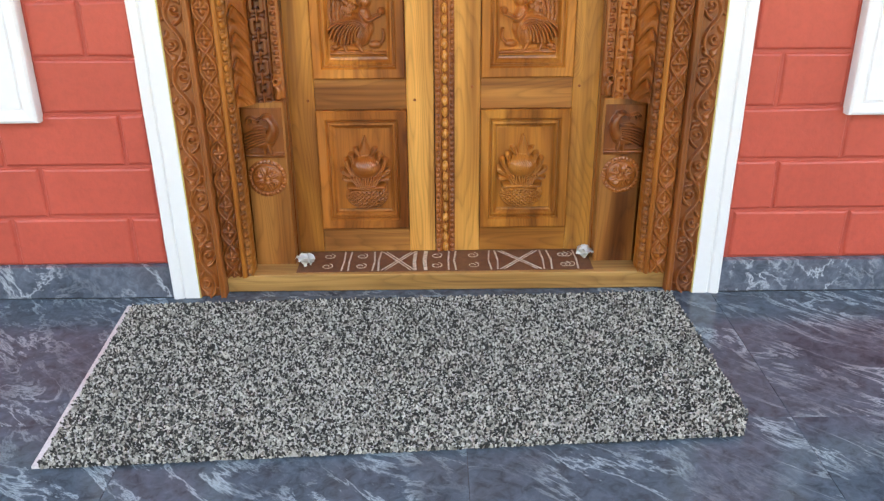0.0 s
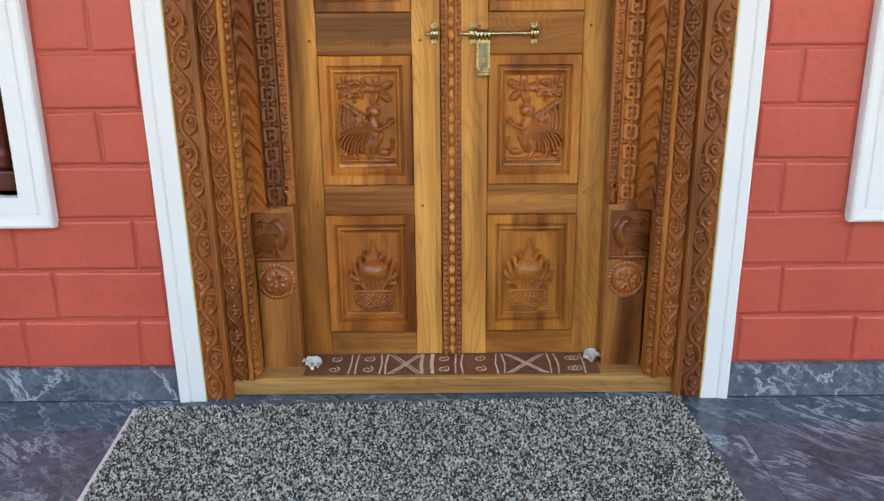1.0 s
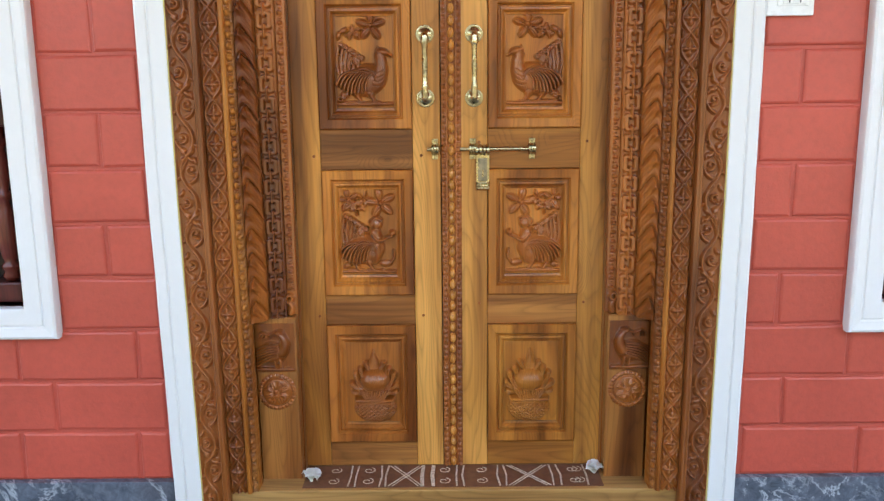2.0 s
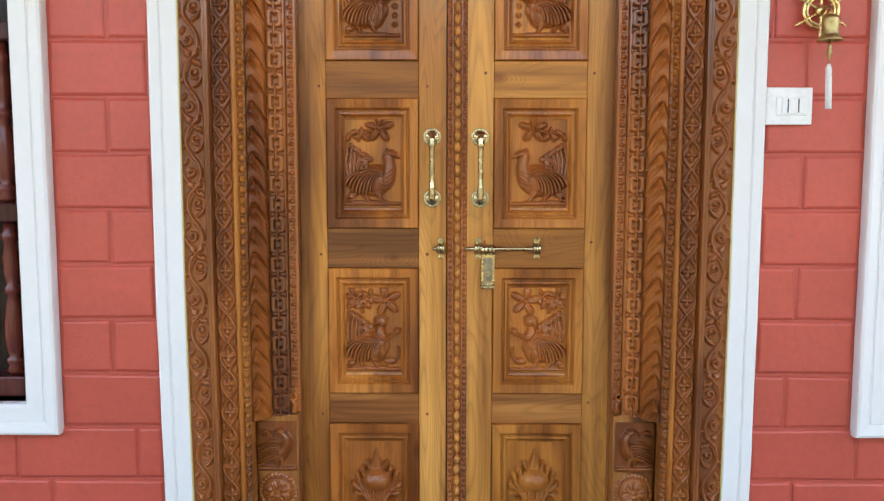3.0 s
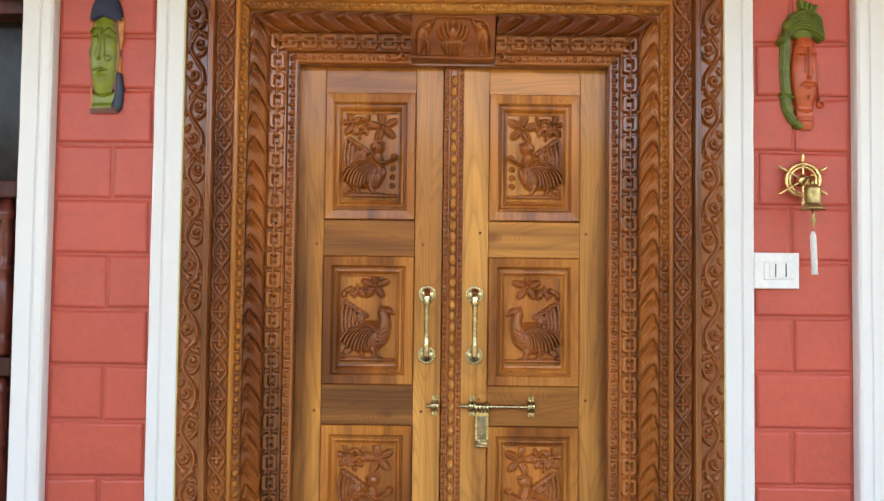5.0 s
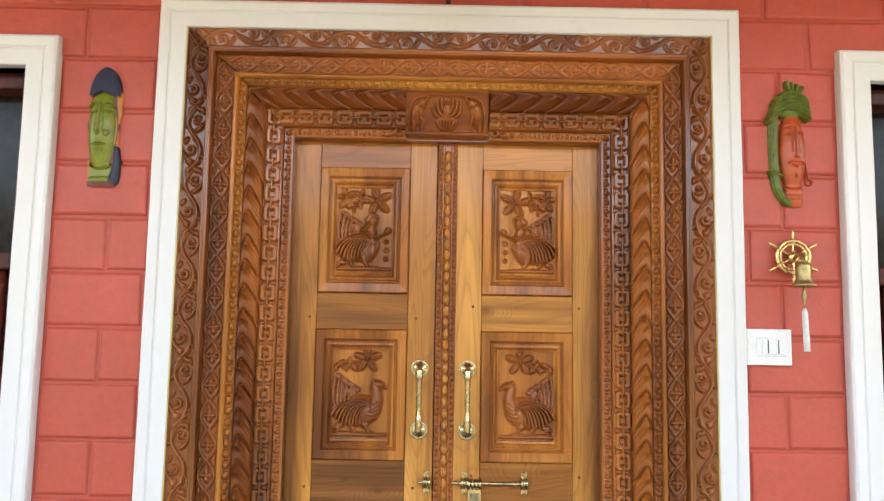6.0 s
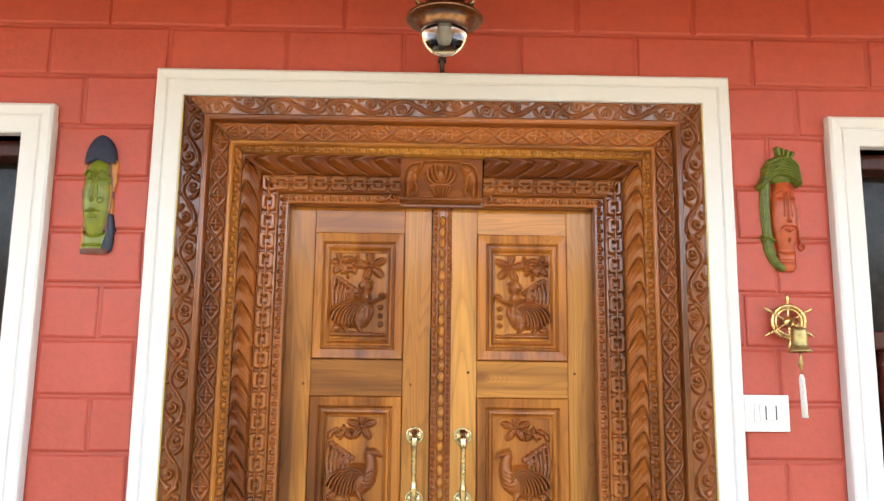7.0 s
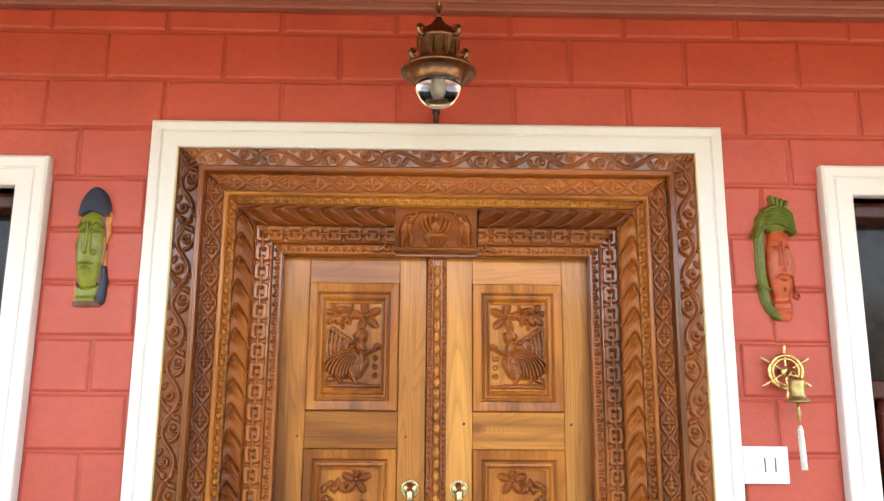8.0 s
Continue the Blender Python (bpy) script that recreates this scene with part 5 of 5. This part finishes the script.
part("reflector", add_lathe(bmesh.new(), [(0.0, 2.606), (0.030, 2.606), (0.050, 2.596), (0.0585, 2.573), (0.0575, 2.573), (0.048, 2.593), (0.028, 2.602), (0.0, 2.603)], (LX, LY, 0), n=40), SILVER, lamp, smooth=True)
part("bulb", add_lathe(bmesh.new(), [(0.007, 2.580), (0.008, 2.572), (0.0105, 2.564), (0.0112, 2.557), (0.009, 2.549), (0.004, 2.545), (0.0, 2.544)], (LX, LY, 0), n=24), plain("pale_bulb", (0.42, 0.37, 0.28), 0.15, 30, 0.05), lamp, "pale bulb", True)
part("bulb_holder", add_lathe(bmesh.new(), [(0.014, 2.603), (0.014, 2.582), (0.010, 2.578), (0.0, 2.577)], (LX, LY, 0), n=20), OLDBRASS, lamp, smooth=True)
for k, z in enumerate((2.778, 2.800, 2.822, 2.844, 2.866, 2.888, 2.910, 2.932, 2.954)):
    pts = []
    for j in range(16):
        t = 2 * math.pi * j / 16
        u, v = 0.0085 * math.cos(t), 0.015 * math.sin(t)
        pts.append((LX + (u if k % 2 else 0), LY + (0 if k % 2 else u), z + v))
    part("chain_link", add_tube(bmesh.new(), pts, 0.0038, 8, True), COPPER, lamp, smooth=True)
part("ceiling_rose", add_lathe(bmesh.new(), [(0.004, 2.962), (0.02, 2.970), (0.045, 2.98), (0.05, CEIL_Z)], (LX, LY, 0)), COPPER, lamp, smooth=True)
stub = empty("wall_stub", label="short dark pipe stub on the wall behind the lamp", category="pipe")
part("pipe", add_tube(bmesh.new(), [(-0.006, -0.010, 2.566), (-0.006, -0.010, 2.64), (-0.006, 0.004, 2.655)], 0.007, 10), IRON, stub, smooth=True)
part("clip", box(-0.018, 0.006, -0.018, J, 2.60, 2.612, 0.001), IRON, stub)

# ---- petals on the threshold ----
PETAL = plain("white_petal", (0.88, 0.87, 0.82), 0.6, 80, 0.04)


def blossom(x, y, turn, lean):
    ob = empty("fallen_flower", (x, y, SILL + 0.001), label="wilted white flower lying on the threshold", category="flower", group="threshold flowers")
    for k in range(5):
        bm = bmesh.new()
        n, m = 7, 5
        rows = []
        for i in range(n):
            t = i / (n - 1)
            w = 0.016 * math.sin(math.pi * min(1, 0.12 + 0.86 * t)) + 0.002
            rows.append([bm.verts.new((0.028 * t, w * (j / (m - 1) * 2 - 1), 0.003 + 0.020 * t * (1.2 - t) + 0.005 * math.sin(5 * t + k + j) + 0.006 * (j / (m - 1) * 2 - 1) ** 2)) for j in range(m)])
        for a, b in zip(rows, rows[1:]):
            for j in range(m - 1):
                bm.faces.new((a[j], b[j], b[j + 1], a[j + 1]))
        bmesh.ops.solidify(bm, geom=list(bm.faces), thickness=0.0008)
        p = part("petal", bm, PETAL, ob)
        p.matrix_basis = pose(0, 0, 0.004, lean * math.sin(k), -14 - 16 * (k % 2), turn + 72 * k) @ Matrix.Scale(1.35, 4)
    part("flower_heart", add_lathe(bmesh.new(), [(0.0, 0.0), (0.005, 0.001), (0.006, 0.006), (0.003, 0.010), (0.0, 0.011)], n=10), PETAL, ob, smooth=True)
    return ob


blossom(-0.455, 0.075, 20, 18)
blossom(0.462, 0.120, 55, -14)

# ---- rug ----
rug = empty("rug", label="grey salt-and-pepper tufted door rug with pale edges", category="rug")
CORNERS = [(-0.974, -0.087), (0.715, -0.034), (0.738, -0.700), (0.700, -0.792), (-0.938, -0.884)]
BACKING = plain("rug_backing", (0.56, 0.53, 0.52), 0.9, 200)
bm = bmesh.new()
EDGE = [(-0.988, -0.089), (0.709, -0.040), (0.731, -0.697), (0.694, -0.782), (-0.952, -0.876)]
low = [bm.verts.new((x, y, 0.0005)) for x, y in EDGE]
top = [bm.verts.new((x, y, 0.0075)) for x, y in EDGE]
bm.faces.new(top)
bm.faces.new(low[::-1])
for k in range(5):
    bm.faces.new((low[k], low[(k + 1) % 5], top[(k + 1) % 5], top[k]))
bmesh.ops.recalc_face_normals(bm, faces=bm.faces)
part("rug_base", bm, BACKING, rug, "pale woven rug base")
m, n, l, b = material("rug_pile")
geo = n.new("ShaderNodeNewGeometry")
c = ramp(n, l, geo.outputs["Random Per Island"], [(0.0, (0.022, 0.023, 0.022)), (0.42, (0.052, 0.053, 0.048)), (0.50, (0.19, 0.183, 0.155)), (0.72, (0.33, 0.32, 0.275)), (1.0, (0.62, 0.60, 0.525))])
l.new(c, b.inputs["Base Color"])
b.inputs["Roughness"].default_value = 0.95
b.inputs["Specular IOR Level"].default_value = 0.15
PILE = m
rng = np.random.default_rng(4)


def in_rug(p, inset):
    ok = np.ones(len(p), bool)
    for k in range(5):
        a, c = np.array(CORNERS[k]), np.array(CORNERS[(k + 1) % 5])
        d = (c - a) / np.linalg.norm(c - a)
        ok &= (p[:, 0] - a[0]) * d[1] - (p[:, 1] - a[1]) * d[0] > inset
    return ok


gx, gy = np.meshgrid(np.arange(-1.0, 0.76, 0.0049), np.arange(-0.90, -0.02, 0.0049))
pt = np.stack([gx.ravel(), gy.ravel()], -1)
pt += rng.uniform(-0.0024, 0.0024, pt.shape)
pt = pt[in_rug(pt, 0.001)]
NT = len(pt)
rad, hgt = rng.uniform(0.0026, 0.0045, NT), rng.uniform(0.0105, 0.0165, NT)
lean = rng.normal(0, 0.0028, (NT, 2))
turn = rng.uniform(0, 2 * math.pi, NT)
verts = np.zeros((NT, 9, 3))
for k in range(4):
    a = turn + k * math.pi / 2
    verts[:, k, 0], verts[:, k, 1], verts[:, k, 2] = pt[:, 0] + rad * np.cos(a), pt[:, 1] + rad * np.sin(a), 0.006
    verts[:, 4 + k, 0] = pt[:, 0] + 0.85 * rad * np.cos(a + 0.3) + lean[:, 0]
    verts[:, 4 + k, 1] = pt[:, 1] + 0.85 * rad * np.sin(a + 0.3) + lean[:, 1]
    verts[:, 4 + k, 2] = hgt * rng.uniform(0.72, 0.92, NT)
verts[:, 8, :2], verts[:, 8, 2] = pt + lean * 1.2, hgt
one = [(0, 1, 5, 4), (1, 2, 6, 5), (2, 3, 7, 6), (3, 0, 4, 7)]
tri = [(4, 5, 8), (5, 6, 8), (6, 7, 8), (7, 4, 8)]
base = (np.arange(NT) * 9)[:, None]
faces = [tuple(f) for o in one for f in (base + np.array(o)).tolist()] + [tuple(f) for o in tri for f in (base + np.array(o)).tolist()]
me = bpy.data.meshes.new("rug_surface")
me.from_pydata(verts.reshape(-1, 3).tolist(), [], faces)
tagged(mesh_ob("rug_surface", me, PILE, rug), "short looped black and grey pile", kind="stuff")

# ---- floor slabs ----
XS = (-SIDE, -3.16, -2.36, -1.56, -0.76, 0.04, 0.845, 1.65, 2.45, 3.25, SIDE)
YS = (-3.3, -2.71, -2.11, -1.51, -0.708, -0.022)
for i in range(len(XS) - 1):
    for j in range(len(YS) - 1):
        part("floor_slab", box(XS[i] + 0.0006, XS[i + 1] - 0.0006, YS[j] + 0.0006, YS[j + 1] - 0.0006, -0.02, 0.0, 0.0005), STONE, floor)
part("floor_slab", box(-TRIM_IN, TRIM_IN, -0.021, 0.2, -0.02, -0.001), STONE, floor)

# ---- wall blocks ----


def block(x0, x1, z0, z1):
    g = 0.0044
    bm = bmesh.new()
    j = [random.uniform(-0.0022, 0.0022) for _ in range(8)]
    lean_y = random.uniform(-0.0012, 0.0012)
    x0, x1, z0, z1 = x0 + g, x1 - g, z0 + g, z1 - g
    rows = []
    for d, y in ((0.0, J + 0.002), (0.0, 0.0058), (0.0030, 0.0022), (0.0085, 0.0)):
        rows.append([bm.verts.new((x + sx * d + j[k], y + lean_y, z + sz * d + j[k + 4])) for k, (x, z, sx, sz) in enumerate(((x0, z0, 1, 1), (x1, z0, -1, 1), (x1, z1, -1, -1), (x0, z1, 1, -1)))])
    for a, b in zip(rows, rows[1:]):
        for k in range(4):
            bm.faces.new((a[k], a[(k + 1) % 4], b[(k + 1) % 4], b[k]))
    bm.faces.new(rows[-1])
    return part("block", bm, RED, wall)


# the vertical joint nearest the door in each course, on either pier
LEFT_JOINT = (-0.972, -1.217, -0.955, -1.215, -1.019, -1.252, -1.014, -1.249, -1.010, -1.253, -1.006, -1.252, -1.008, -1.25, -1.104, -1.219, -1.043, -1.227)
RIGHT_JOINT = (0.890, 1.009, 1.196, 0.975, 1.250, 0.997, 1.249, 1.003, 1.249, 0.996, 1.263, 1.006, 1.255, 1.00, 1.097, 0.966, 0.784, 0.957)
OPEN = ((-WIN_X1 - WIN_TRIM, -WIN_X0 + WIN_TRIM, WIN_Z0 - WIN_TRIM, WIN_Z1 + WIN_TRIM), (-TRIM_OUT, TRIM_OUT, -1, TRIM_TOP_OUT), (WIN_X0 - WIN_TRIM, WIN_X1 + WIN_TRIM, WIN_Z0 - WIN_TRIM, WIN_Z1 + WIN_TRIM))


def course(z0, z1, joints):
    for a, b in zip(joints, joints[1:]):
        spans = [(a, b)]
        for ox0, ox1, oz0, oz1 in OPEN:
            if z1 - 0.02 <= oz0 or z0 + 0.02 >= oz1:
                continue
            if oz0 - z0 > 0.06 or z1 - oz1 > 0.06:
                continue
            nxt = []
            for p, q in spans:
                if q <= ox0 or p >= ox1:
                    nxt.append((p, q))
                else:
                    if p < ox0 - 0.02:
                        nxt.append((p, ox0))
                    if q > ox1 + 0.02:
                        nxt.append((ox1, q))
            spans = nxt
        for p, q in spans:
            block(p, q, z0, z1)


FAR = 1.95
for k in range(18):
    z0 = BASE_Z + k * COURSE
    z1 = min(z0 + COURSE, 2.946)
    jl, jr = LEFT_JOINT[k], RIGHT_JOINT[k]
    if k < 14:
        left = [jl - BLOCK * i for i in range(5, -4, -1)]
        right = [jr + BLOCK * i for i in range(-4, 6)]
        left = [x for x in left if -FAR - 0.4 < x < -0.30] + [0.0]
        right = [0.0] + [x for x in right if 0.30 < x < FAR + 0.4]
        course(z0, z1, left)
        course(z0, z1, right)
    else:
        n = round((jr - jl) / BLOCK)
        w = (jr - jl) / n
        course(z0, z1, [jl + w * i for i in range(-3, n + 4)])
